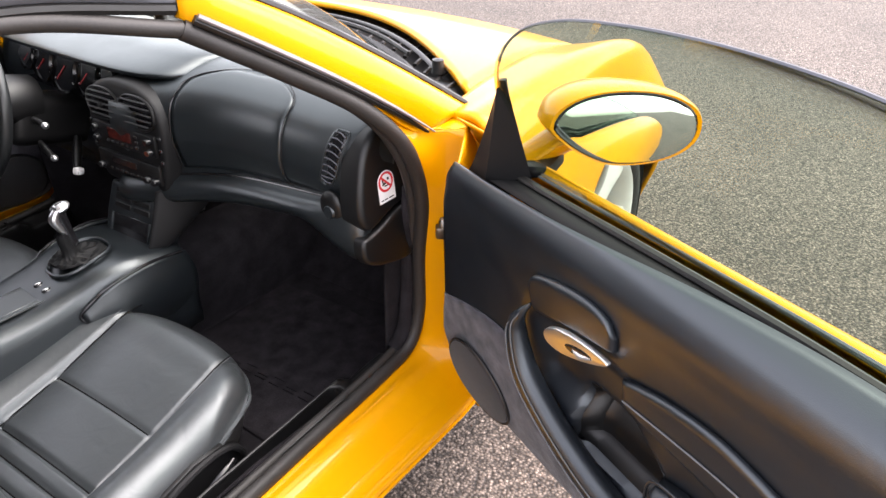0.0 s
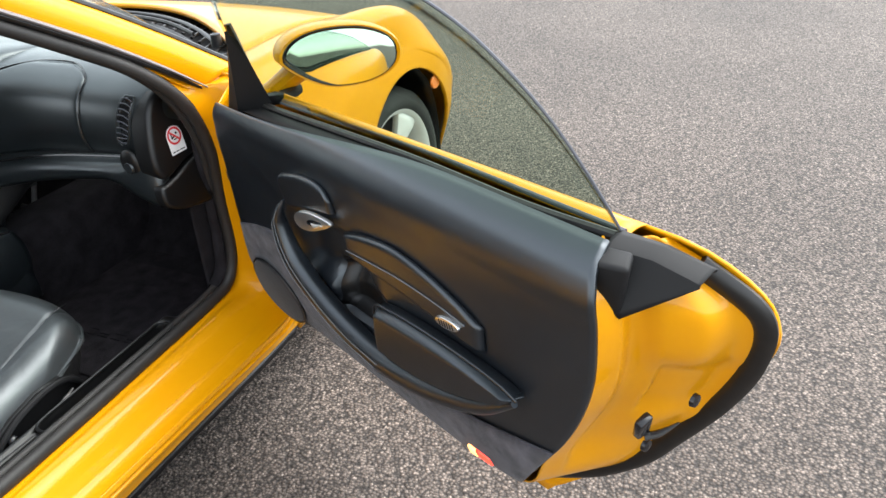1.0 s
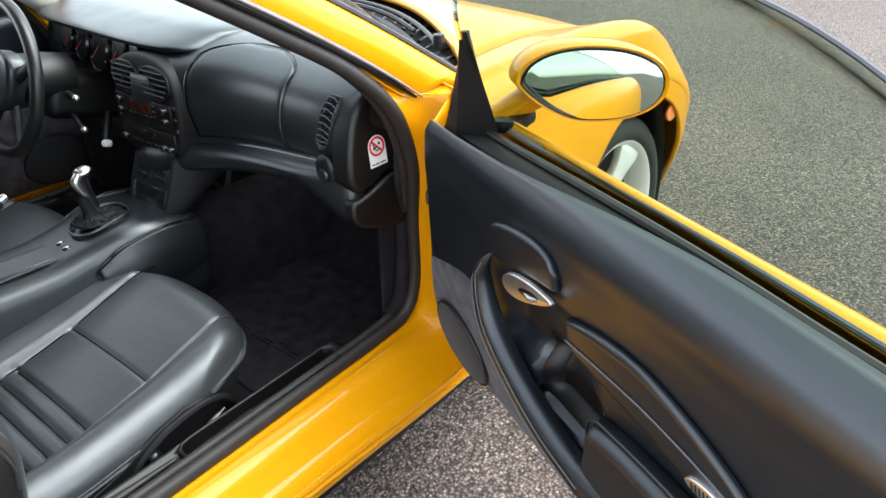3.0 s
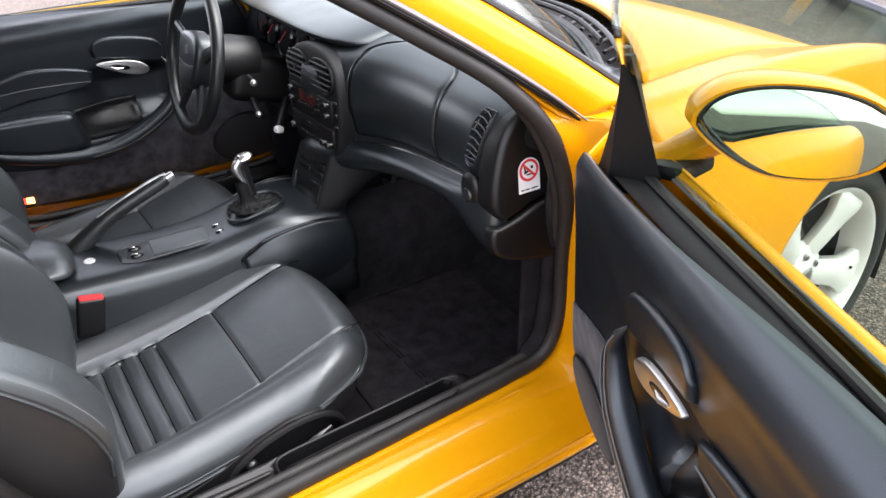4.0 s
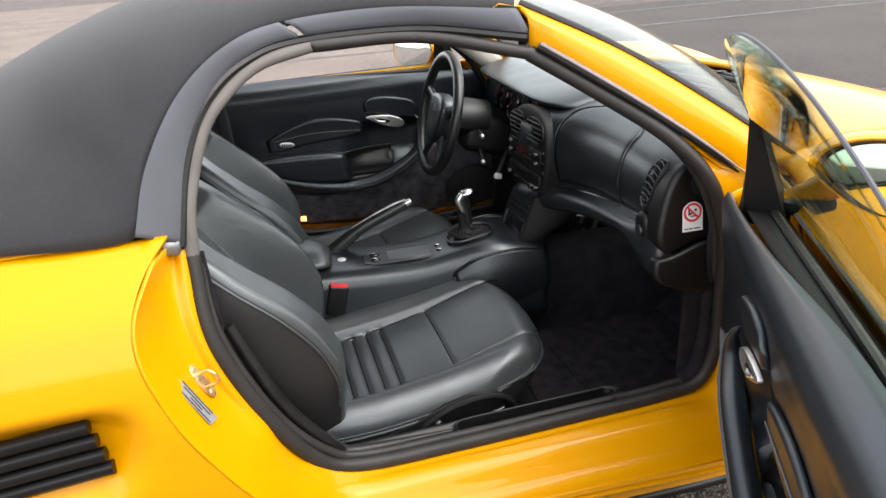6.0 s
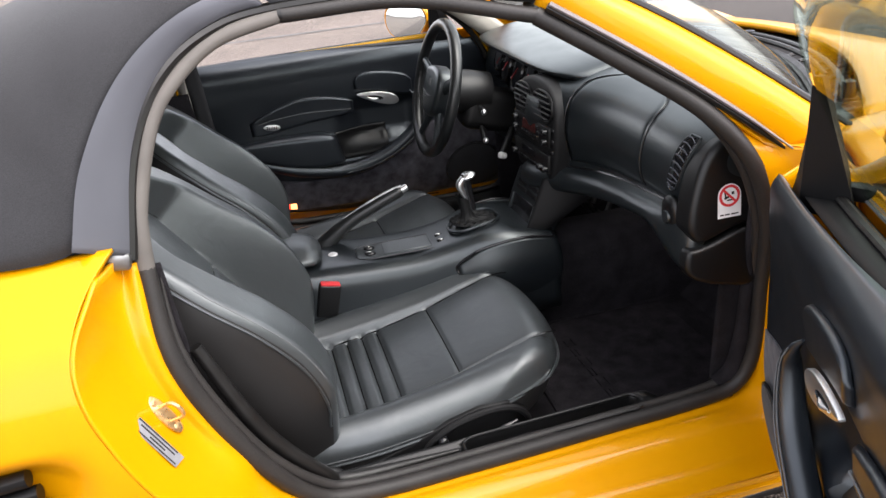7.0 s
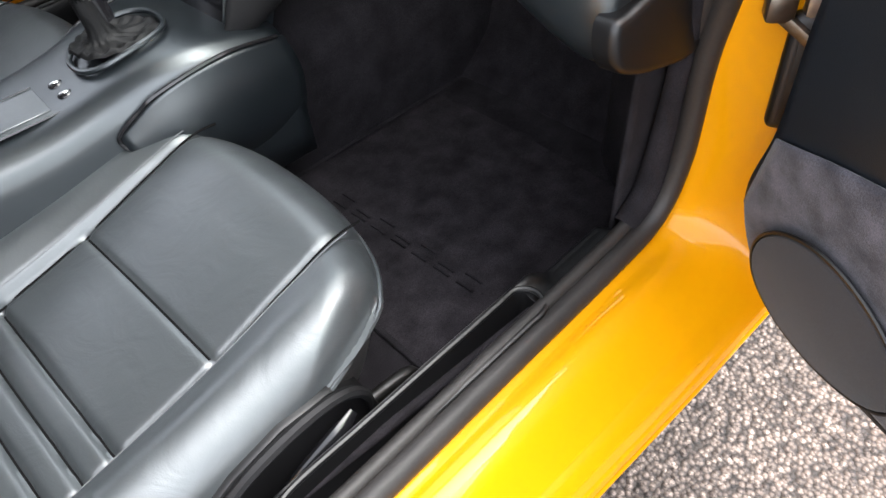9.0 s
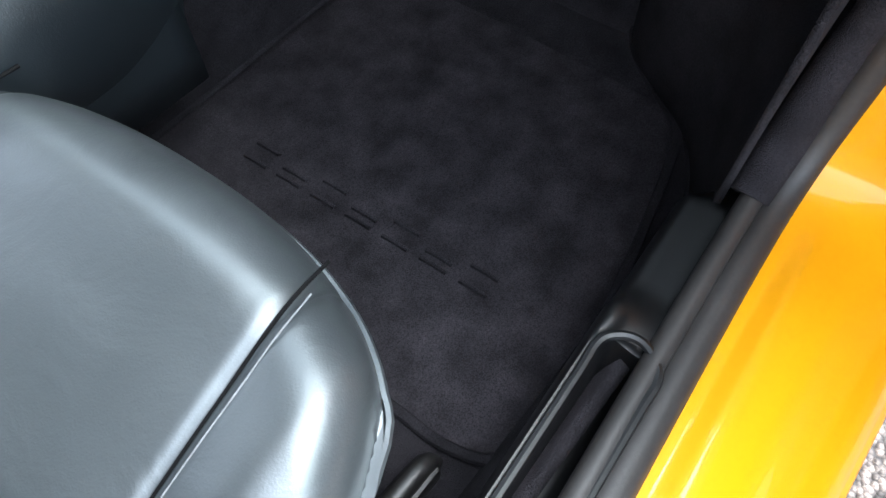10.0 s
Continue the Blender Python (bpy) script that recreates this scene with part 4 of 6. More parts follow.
    sp = part("speaker_grille", fin(slab([(x * (1 - 0.12 * y / 0.08), y) for x, y in oval(0.097, 0.080, 36)], 0.008, MS, 0.005)), FABRIC, door, "oval black speaker cover")
    part("speaker_rim", fin(tube([MS @ Vector((x * (1 - 0.12 * y / 0.08), y, 0.004)) for x, y in oval(0.099, 0.082, 24)], 0.0022, 6, 60, closed=True, up=(0, 1, 0))), PLASTIC, sp)
    # padded pull with its armrest sweep
    path = [(0.350, 0.712), (0.336, 0.690), (0.322, 0.655), (0.345, 0.590), (0.41, 0.538), (0.50, 0.500), (0.60, 0.487), (0.74, 0.513), (0.86, 0.561), (0.932, 0.610)]
    rad = [0.002, 0.008, 0.015, 0.020, 0.021, 0.022, 0.022, 0.020, 0.014, 0.005]
    arm = part("armrest", fin(tube([(a, TRIM_B(z) - 0.022 + 0.016 * step(0.69, 0.73, z), z) for a, z in path], rad, 12, 70, flat=1.0, up=(0, 1, 0))), DOORVINYL, door, "black leather armrest sweep with pull")
    for o in (-0.006, 0.006):
        part("stitching", fin(tube([(a + o, TRIM_B(z) - 0.022 - r * 0.97, z + o) for (a, z), r in list(zip(path, rad))[1:7]], 0.0012, 5, 60, up=(0, 1, 0))), STITCH, arm, "pale stitching")
    part("pocket_face", fin(between([(0.612, 0.610), (0.66, 0.620), (0.74, 0.626), (0.83, 0.627), (0.90, 0.622), (0.932, 0.612)],
                                    [(0.590, 0.515), (0.66, 0.512), (0.74, 0.525), (0.82, 0.553), (0.89, 0.588), (0.928, 0.610)], 60, 34, 0.003, 0.032)), DOORVINYL, door, "black leather face of the door pocket", 0.006)
    rows = [[(a, trim_y(a, z, 0.010 if far else 0.050) - 0.0015, z) for a in np.linspace(0.435, 0.612, 14)] for z in np.linspace(0.515, 0.612, 10)]
    part("pocket_liner", fin(sheet(rows)), PLASTIC, door, "dark lining in the door pocket", 0.001)
    part("pocket_lip", fin(tube([(a, TRIM_B(z) - 0.020, z) for a, z in ((0.606, 0.525), (0.602, 0.570), (0.612, 0.611), (0.66, 0.621), (0.74, 0.627), (0.83, 0.628), (0.90, 0.623), (0.934, 0.613))], 0.002, 8, 50, up=(0, 1, 0))), DOORVINYL, door)
    part("pad", fin(between([(0.340, 0.745), (0.362, 0.768), (0.415, 0.784), (0.472, 0.792), (0.510, 0.786), (0.526, 0.764)],
                            [(0.338, 0.698), (0.364, 0.700), (0.415, 0.712), (0.466, 0.726), (0.505, 0.736), (0.524, 0.742)], 50, 30, 0.001, 0.009)), DOORVINYL, door, "black leather pad above the handle", 0.004)
    MH = frame_axes((0.455, TRIM_B(0.715) - 0.011, 0.707), (1, 0.0, 0.26), (0, -0.12, 1))
    shape = [(x + 0.010 * (y / 0.021), y * (1.05 - 0.45 * x / 0.065)) for x, y in oval(0.068, 0.017, 32)]
    hd = part("inner_handle", fin(slab(shape, 0.007, MH, 0.003, 3)), CHROME, door, "satin chrome inner door handle")
    part("finger_hole", fin(slab([(x + 0.010, y - 0.001) for x, y in oval(0.028, 0.0075, 24)], 0.0078, MH, 0.001)), GLOSSBLACK, hd)
    part("inner_lever", fin(tube([MH @ Vector(p) for p in ((0.000, -0.002, 0.007), (0.016, -0.005, 0.009), (0.036, -0.002, 0.007))], [0.002, 0.004, 0.002], 8)), CHROME, hd)
    part("insert", fin(between([(0.533, 0.708), (0.56, 0.720), (0.62, 0.736), (0.69, 0.743), (0.76, 0.730), (0.82, 0.708), (0.862, 0.686)],
                               [(0.536, 0.674), (0.58, 0.666), (0.64, 0.660), (0.70, 0.657), (0.76, 0.650), (0.82, 0.642), (0.860, 0.644)], 60, 34, 0.002, 0.010)), DOORVINYL, door, "black leather insert with a stitched seam", 0.003)
    part("insert_seam", fin(tube([(a, TRIM_B(z) - 0.0135, z) for a, z in ((0.545, 0.684), (0.62, 0.690), (0.70, 0.694), (0.78, 0.690), (0.835, 0.682))], 0.0013, 5, 40, up=(0, 1, 0))), STITCH, door)
    ML = frame_axes((0.797, TRIM_B(0.666) - 0.011, 0.667), (1, 0, 0.14), (0, -0.1, 1))
    lp = part("door_lamp", fin(slab(oval(0.026, 0.0095, 24), 0.006, ML, 0.002)), CHROME, door, "small oval metal vent")
    for k in range(6):
        part("lamp_slot", fin(rbox(0.0022, 0.011, 0.001, ML @ pose(-0.014 + 0.0056 * k, 0, 0.0062), 0.0003, 1)), PRINT, lp)
    MR = frame_axes((0.795, TRIM_B(0.385) - 0.006, 0.387), (1, 0, 0.10), (0, -0.25, 1))
    part("courtesy_lamp", fin(slab([(-0.028, -0.010), (0.028, -0.008), (0.026, 0.010), (-0.026, 0.010)], 0.006, MR, 0.003)), REDLENS, door, "red and amber courtesy lamp")
    part("lamp_amber", fin(slab([(-0.028, -0.010), (-0.006, -0.009), (-0.006, 0.010), (-0.026, 0.010)], 0.0066, MR, 0.002)), GLOWLENS, door)
    # belt line, rear cover and latch
    belt = [(a, -0.074 + 0.012 * step(0.9, 1.03, a), 0.866 - 0.020 * (1 - step(0.15, 0.75, a))) for a in (0.16, 0.3, 0.5, 0.7, 0.9, 1.03)]
    part("belt_seal", fin(tube(belt, 0.0065, 8, 40, flat=0.9)), RUBBER, door, "black rubber window seal")
    rows = []
    for a in np.linspace(0.15, 1.035, 30):
        z = 0.864 - 0.020 * (1 - step(0.15, 0.75, a))
        rows.append([(a, b, z - d) for b, d in ((TRIM_B(z) * 0.5 - 0.045, 0.004), (-0.082, 0.001), (-0.064, 0.006), (-0.053, 0.010))])
    part("belt_ledge", fin(sheet(rows)), SIDEVINYL, door, "black ledge inside the window", 0.002)
    rows = [[(a, -0.049 + (skin_b(a, 0.861) + 0.048) * v, 0.8625 + 0.004 * math.sin(math.pi * v) - 0.020 * (1 - step(0.15, 0.75, a)) * (1 - v)) for v in np.linspace(0, 1, 8)] for a in np.linspace(0.15, 1.035, 40)]
    part("skin_ledge", fin(sheet(rows)), YELLOW, door, "yellow upper edge of the door skin", 0.002)
    part("belt_strip", fin(tube([(a, -0.046, z - 0.001) for a, b, z in belt], 0.0035, 8, 40)), STRIPGREY, door, "grey outer window strip")
    rows = []
    for a in np.linspace(1.030, 1.122, 21):
        zt = np.interp(a, (1.030, 1.076, 1.122), (0.866, 0.857, 0.838))
        zb = np.interp(a, (1.030, 1.050, 1.062, 1.122), (0.836, 0.800, 0.790, 0.831))
        face = [(a, -0.083 + 0.571 * (a - 1.026) + 0.40 * (z - 0.866), z) for z in np.linspace(zt - 0.004, zb, 8)]
        rows.append([(a, -0.043 + 0.42 * (a - 1.050), zt + 0.001), (a, -0.062 + 0.50 * (a - 1.036), zt + 0.003)] + face)
    part("rear_cover", fin(sheet(rows)), SIDEVINYL, door, "black plastic cover at the door's rear corner", 0.004, offset=0.0)
    part("seal_block", fin(rbox(0.036, 0.032, 0.078, pose(1.046, -0.090, 0.826, 10, 8, 30), 0.006, 3)), SIDEVINYL, door, "black rubber seal block")
    ck = part("latch", fin(rbox(0.012, 0.022, 0.042, pose(1.080, -0.064, 0.630, 18, 18, 0), 0.004)), GLOSSBLACK, door, "black door latch")
    part("latch_slot", fin(tube([(1.080, -0.060, 0.610), (1.091, -0.045, 0.613), (1.102, -0.022, 0.622)], [0.0055, 0.0045, 0.001], 8, 14)), GLOSSBLACK, ck)
    for a, b, z in ((1.115, -0.020, 0.665), (1.068, -0.040, 0.575)):
        part("latch_screw", fin(lathe([(0.001, 0.006), (0.008, 0.005), (0.009, 0.0)], 12, frame_axes((a, b, z), (0, 1, 0.2), (0, -0.2, 1)))), GLOSSBLACK, door)
    # mirror sail
    rows = []
    for t in np.linspace(0, 1, 9):
        e = t ** 0.8
        quad = [((0.128, -0.108), (0.243, -0.116)), ((0.190, -0.112), (0.249, -0.124)), ((0.248, -0.054), (0.256, -0.116)), ((0.160, -0.034), (0.247, -0.108))]
        z0 = 0.816
        rows.append([(p[0] * (1 - e) + q[0] * e, p[1] * (1 - t) + q[1] * t, z0 + (1.004 - z0) * t) for p, q in quad])
    bm = sheet(rows, close_v=True)
    bm.verts.ensure_lookup_table()
    bm.faces.new([bm.verts[len(bm.verts) - 4 + k] for k in range(4)])
    bmesh.ops.bevel(bm, geom=[e for e in bm.edges if e.calc_face_angle(0) > 0.6], offset=0.004, segments=2, profile=0.5, affect="EDGES")
    part("mirror_sail", fin(bm), SIDEVINYL, door, "black triangular mirror base cover")
    # window
    topc = even([(a, 0.862 + (z - 0.862) * (0.03 if far else 1.0)) for a, z in GLASS_TOP], 70)
    rows = [[(t[0] * v + (0.195 + 0.823 * i / 69) * (1 - v), glass_b(t[1] * v + 0.852 * (1 - v)), t[1] * v + 0.852 * (1 - v)) for v in np.linspace(0, 1, 8)] for i, t in enumerate(topc)]
    win = part("door_window", fin(sheet(rows)), GLASS, door, "green-tinted side window, lowered" if far else "frameless green-tinted side window, raised", 0.004)
    win.visible_shadow = False
    part("glass_edge", fin(tube([(a, glass_b(z) + 0.002, z) for a, z in topc[4:]], 0.0017, 6, 80)), STRIPGREY, win, "ground glass edge")
    # wing mirror
    MM = frame_axes((0.288, 0.068, 0.912), (0.26, 0.96, -0.05), (0.10, 0.05, 1.0))
    MM = MM @ Matrix.Rotation(radians(-8), 4, "Y") @ Matrix.Rotation(radians(-3), 4, "X")
    if far:
        MM = pose(0, 0, -0.016) @ MM @ Matrix.Diagonal((1.08, 1.20, 1, 1))
    GM = MM @ pose(0, 0, 0.001) @ Matrix.Rotation(radians(-4), 4, "Y") @ Matrix.Rotation(radians(-5), 4, "X")
    ring = [(x * (1 + 0.40 * min(0, y) / 0.054) if x < 0 else x, y) for x, y in oval(0.106, 0.054, 36, 2.2)]
    rows = []
    for s, d in ((0.96, -0.004), (1.0, 0.004), (1.05, 0.005), (1.085, -0.004), (1.10, -0.020), (1.06, -0.050), (0.93, -0.080), (0.70, -0.102), (0.40, -0.114), (0.05, -0.118)):
        sh = -0.10 * min(0, d) * 1.2
        rows.append([MM @ Vector((x * s - sh, y * s * (1.0 + 0.5 * min(0, d)), d)) for x, y in ring])
    mh = part("mirror_housing", fin(sheet(rows, close_v=True)), YELLOW, door, "yellow wing mirror housing")
    part("mirror_glass", fin(slab([(x * 0.965, y * 0.965) for x, y in ring], 0.003, GM @ pose(0, 0, -0.003), 0.0005)), MIRROR, mh, "mirror glass")
    part("mirror_gasket", fin(tube([MM @ Vector((x * 0.975, y * 0.975, 0.002)) for x, y in ring[::2]], 0.0032, 6, 60, closed=True)), GLOSSBLACK, mh)
    part("mirror_arm", fin(tube([(0.175, -0.065, 0.845), (0.19, -0.04, 0.852), (0.205, -0.01, 0.872), (0.225, 0.02, 0.895)], [0.030, 0.028, 0.030, 0.034], 12, 20, flat=0.7)), YELLOW, mh)
    part("mirror_foot", fin(rbox(0.085, 0.07, 0.022, pose(0.205, -0.035, 0.850, 0, -6, 35), 0.008)), PLASTIC, mh)
    return door


build_door(False, pose(-0.50, -0.76, 0.006, 0, -1.75, 246))
build_door(True, pose(-0.61, 0.812, 0, 0, 0, 184.5))
# hinges, check strap and the cable sleeve at the near door
hg = part("door_hinge", rbox(0.022, 0.050, 0.060, pose(-0.512, -0.722, 0.640, 0, 0, 35), 0.006), GREYMETAL, car, "grey metal upper door hinge")
part("hinge_pin", lathe([(0.001, 0.042), (0.009, 0.042), (0.010, 0.036), (0.010, -0.036), (0.009, -0.042), (0.001, -0.042)], 14, pose(-0.520, -0.748, 0.640)), GREYMETAL, hg)
strap = part("check_strap", rbox(0.022, 0.026, 0.026, pose(-0.543, -0.688, 0.637, 0, 0, 40), 0.005), DARKMETAL, car, "dark metal door check strap")
part("strap_arm", rbox(0.010, 0.075, 0.012, pose(-0.536, -0.722, 0.610, 32, 0, 14), 0.003), DARKMETAL, strap)
part("strap_bolt", lathe([(0.001, 0.018), (0.006, 0.017), (0.008, 0.012), (0.008, 0.0)], 12, pose(-0.543, -0.690, 0.648)), GREYMETAL, strap)
part("hinge_plate", rbox(0.006, 0.060, 0.115, pose(-0.507, -0.722, 0.572, 0, 5, 24), 0.002), GREYMETAL, car, "grey metal plate at the hinge post")
cs = part("cable_sleeve", rbox(0.028, 0.034, 0.118, pose(-0.525, -0.712, 0.572, 0, 5, 24), 0.008, 3), RUBBER, car, "black rubber cable sleeve at the hinge post")
part("sleeve_rib", rbox(0.032, 0.008, 0.104, pose(-0.527, -0.704, 0.572, 0, 5, 24), 0.003), SEALRUBBER, cs)
part("sleeve_rib", rbox(0.032, 0.008, 0.104, pose(-0.525, -0.720, 0.572, 0, 5, 24), 0.003), SEALRUBBER, cs)
part("lower_hinge", rbox(0.020, 0.022, 0.052, pose(-0.516, -0.738, 0.452, 0, 8, 20), 0.005), DARKMETAL, car, "dark metal lower door hinge")


# ---- cabin shell: carpet, bulkhead, sills ----
FLOOR = 0.200


def tub():
    rows = []
    for y in np.linspace(-0.60, 0.60, 25):
        side = step(0.555, 0.60, abs(y))
        rows.append([(x, y, z + 0.12 * side * (1 - step(0.3, 0.5, z))) for x, z in ((-1.66, 0.86), (-1.62, 0.60), (-1.55, 0.36), (-1.46, FLOOR + 0.03), (-1.36, FLOOR), (-1.1, FLOOR), (-0.8, FLOOR), (-0.55, FLOOR), (-0.36, FLOOR + 0.004), (-0.29, FLOOR + 0.08), (-0.26, 0.42), (-0.25, 0.62), (-0.245, 0.77))])
    return sheet(rows)


part("cabin_floor", leaned(tub()), CARPET, car, "black carpeted cabin floor and bulkhead", 0.01)
tunnel = part("tunnel", loft([[(x, -0.072 + 0.02 * step(-0.8, -0.4, x), FLOOR - 0.01), (x, -0.064, 0.30), (x, -0.066, 0.43), (x, -0.03, 0.455), (x, 0.03, 0.455), (x, 0.066, 0.43), (x, 0.064, 0.30), (x, 0.072, FLOOR - 0.01)] for x in (-1.60, -1.2, -0.9, -0.6, -0.28)], 30, 30), CARPET, car, "black carpeted centre tunnel", 0.004)
KICK = [(-0.602, -0.577), (-0.560, -0.562), (-0.490, -0.528), (-0.452, -0.500), (-0.420, -0.455), (-0.384, -0.402), (-0.350, -0.380), (-0.290, -0.352)]
both("kick_panel", lambda: sheet([[(x - 0.05 * v * step(-0.5, -0.4, x), y - 0.055 * v * step(-0.66, -0.50, x), FLOOR - 0.01 + 0.43 * v) for x, y in even(KICK, 40)] for v in np.linspace(0, 1, 10)]), CARPET, label="black carpeted kick panel", thick=0.006)
both("kick_edge", lambda: tube([(x, y, FLOOR + 0.014) for x, y in even(KICK[1:], 20)], 0.006, 8, 50), CARPET, label="black carpet edge of the kick panel")
both("kick_trim", lambda: tube([(-0.600, -0.598, 0.346), (-0.566, -0.598, 0.375), (-0.556, -0.601, 0.45), (-0.558, -0.607, 0.52), (-0.566, -0.624, 0.72)], [0.016, 0.017, 0.014, 0.012, 0.010], 10, 30, up=(0, 1, 0)), CARPET, label="black trim at the foot of the pillar")


def sill_trim():
    rows = []
    for x in np.linspace(-1.46, -0.580, 110):
        dip = 0.052 * step(-0.756, -0.774, x) * (1 - step(-1.092, -1.112, x))
        sh = 0.055 * (x + 0.6) / -0.86
        ramp = 0.016 * step(-0.742, -0.700, x) + 0.014 * step(-0.604, -0.582, x)
        rows.append([(x, y - sh, z) for y, z in spline([(-0.545, 0.205), (-0.549, 0.300 - ramp), (-0.553, 0.333 - ramp * 1.5), (-0.559, 0.344 - ramp * 1.6), (-0.566, 0.343 - dip * 0.3 - ramp * 1.4), (-0.573, 0.338 - dip - ramp * 0.9), (-0.589, 0.335 - dip - ramp * 0.4), (-0.602, 0.338 - dip * 0.8), (-0.609, 0.342 - dip * 0.1), (-0.622, 0.341), (-0.628, 0.330)], 33)])
    return sheet(rows)


both("sill_trim", sill_trim, PLASTIC, label="black plastic sill trim with storage trough", thick=0.004)
TROUGH = [(-1.00, 1), (-1.08, 1), (-1.104, 0.7), (-1.110, 0.0), (-1.104, -0.7), (-1.08, -1), (-1.0, -1), (-0.90, -1), (-0.80, -1), (-0.770, -1), (-0.757, -0.6), (-0.752, 0.0), (-0.757, 0.6), (-0.770, 1), (-0.80, 1), (-0.90, 1)]
both("trough_lip", lambda: tube([(x, -0.5860 - 0.0225 * v + 0.055 * (x + 0.6) / 0.86, 0.3455) for x, v in TROUGH], 0.0036, 8, 110, closed=True), PLASTIC)
# side trims behind the door opening
both("rear_side_trim", lambda: loft([[(-1.50 - 0.02 * v, -0.665 + 0.02 * v, 0.36 + 0.46 * v), (-1.56, -0.64, 0.36 + 0.46 * v), (-1.64, -0.60, 0.36 + 0.46 * v)] for v in (0, 0.5, 1)], 12, 12), CARPET, label="black side trim behind the seat", thick=0.004)
both("seal_trim", lambda: tube([(x + (0.022 if x < -1.3 else -0.02), y + 0.045, z) for x, y, z in SEAL[10:15]], [0.004, 0.013, 0.013, 0.013, 0.010], 14, 40, up=(0, 1, 0)), RUBBER, label="black trim inside the seal")


# ---- loose floor mat ----
def mat_top(x):
    return FLOOR + 0.012 + 0.07 * step(-0.38, -0.28, x) ** 1.5


outline = [(-0.862, -0.075), (-0.863, -0.30), (-0.860, -0.500), (-0.850, -0.541), (-0.825, -0.552), (-0.710, -0.552), (-0.580, -0.528), (-0.466, -0.498), (-0.440, -0.476), (-0.392, -0.408), (-0.350, -0.376), (-0.300, -0.350)]
inner_edge = [(-0.862, -0.075), (-0.80, -0.068), (-0.70, -0.064), (-0.60, -0.060), (-0.50, -0.058), (-0.40, -0.056), (-0.30, -0.054)]
rows = []
for p, q in zip(even(outline, 40), even(inner_edge, 40)):
    rows.append([(c[0], c[1], mat_top(c[0])) for c in [p * (1 - v) + q * v for v in np.linspace(0, 1, 30)]])
floor_mat = part("floor_mat", sheet(rows), MATTING, None, thick=0.008)
tagged(floor_mat, "black velour floor mat with bound edge, lying in the footwell", "floor mat")
edge = [(x, y, mat_top(x) + 0.001) for x, y in even(outline, 26)] + [(x, y, mat_top(x) + 0.001) for x, y in even(inner_edge, 16)[::-1]]
part("binding", tube(edge[1:], 0.0052, 8, 140, flat=0.8), CARPET, floor_mat, "black bound edge")
# embossed lettering as plain raised blocks
for k in range(7):
    c = np.array((-0.743, -0.175)) + (np.array((-0.722, -0.440)) - np.array((-0.743, -0.175))) * k / 6
    M = pose(c[0], c[1], FLOOR + 0.0125, 0, 0, -86)
    bm = None
    for o in ((-0.010, 0.0) if k % 2 else (-0.010, 0.010)):
        bm = tube([M @ Vector((-0.015, o, 0)), M @ Vector((0.0, o, 0.0012)), M @ Vector((0.015, o, 0))], 0.0024, 6, 8, flat=1.1, bm=bm)
    part("emboss_block", bm, CARPET, floor_mat)
# metal seat rail ends
for y in (-0.515, -0.12, 0.12, 0.515):
    part("seat_rail", rbox(0.52, 0.022, 0.022, pose(-1.14, y, FLOOR + 0.028), 0.004), RUBBER, car, "dark metal seat rail")
    part("rail_end", tube([(-0.945, y, FLOOR + 0.052), (-0.905, y, FLOOR + 0.050), (-0.886, y, FLOOR + 0.044), (-0.876, y, FLOOR + 0.020)], [0.009, 0.009, 0.008, 0.006], 10, 20, up=(0, 1, 0)), RUBBER, car, "dull metal end of the seat rail")


# ---- seats ----
SEAT_Y = 0.307
CUSH = curve1((-1.45, -1.30, -1.20, -1.08, -0.97, -0.90, -0.86, -0.83), (0.335, 0.345, 0.360, 0.386, 0.420, 0.437, 0.430, 0.410))
BOLST = curve1((-1.45, -1.25, -1.0, -0.90, -0.83), (0.046, 0.040, 0.020, 0.006, 0.0))


def groove(d, w=0.0055):
    return math.exp(-(d / w) ** 2)


def cushion_z(x, s):
    t = abs(s)
    z = CUSH(x) + BOLST(x) * (0.35 * step(0.139, 0.158, t) + 0.65 * step(0.140, 0.195, t)) - 0.005 * groove(t - 0.1435, 0.005)
    if t < 0.1455:
        z += 0.006 * (1 - (t / 0.1455) ** 2) - 0.004 * groove(x + 1.082, 0.005)
        for k in range(5):
            z -= 0.009 * groove(x + 1.205 + 0.036 * k, 0.0056)
    return z


def front_x(q):
    """The rounded front outline of the cushion, q from -1 to 1 across it."""
    return -0.850 - 0.165 * (1 - (1 - min(1.0, abs(q)) ** 2.3) ** (1 / 2.3))


def cushion():
    n, k = 170, 150
    rows = []
    for i in range(n + 4):
        p = min(i / n, 1.0)
        row = []
        for j in range(-3, k + 4):
            q = min(max(-1 + 2 * j / k, -1.0), 1.0)
            xf = front_x(q)
            x = -1.45 + (xf + 1.45) * p
            w = 0.246 - 0.012 * step(-1.25, -1.45, x)
            s = w * q
            ds, df = w * (1 - abs(q)), (xf + 1.45) * (1 - p)
            r = 0.056
            es, ef = max(0.0, 1 - ds / r), max(0.0, 1 - df / (r * 1.2))
            e = min(1.0, math.sqrt(es * es + ef * ef))
            z = cushion_z(x, s) - r * (1 - math.sqrt(max(0.0, 1 - e * e)))
            over = max(0, i - n, -j, j - k)
            if over:
                z -= 0.020 * over
                s *= 1 - 0.008 * over
            row.append((x - 0.007 * max(0, i - n), s, z))
        rows.append(row)
    return sheet(rows)


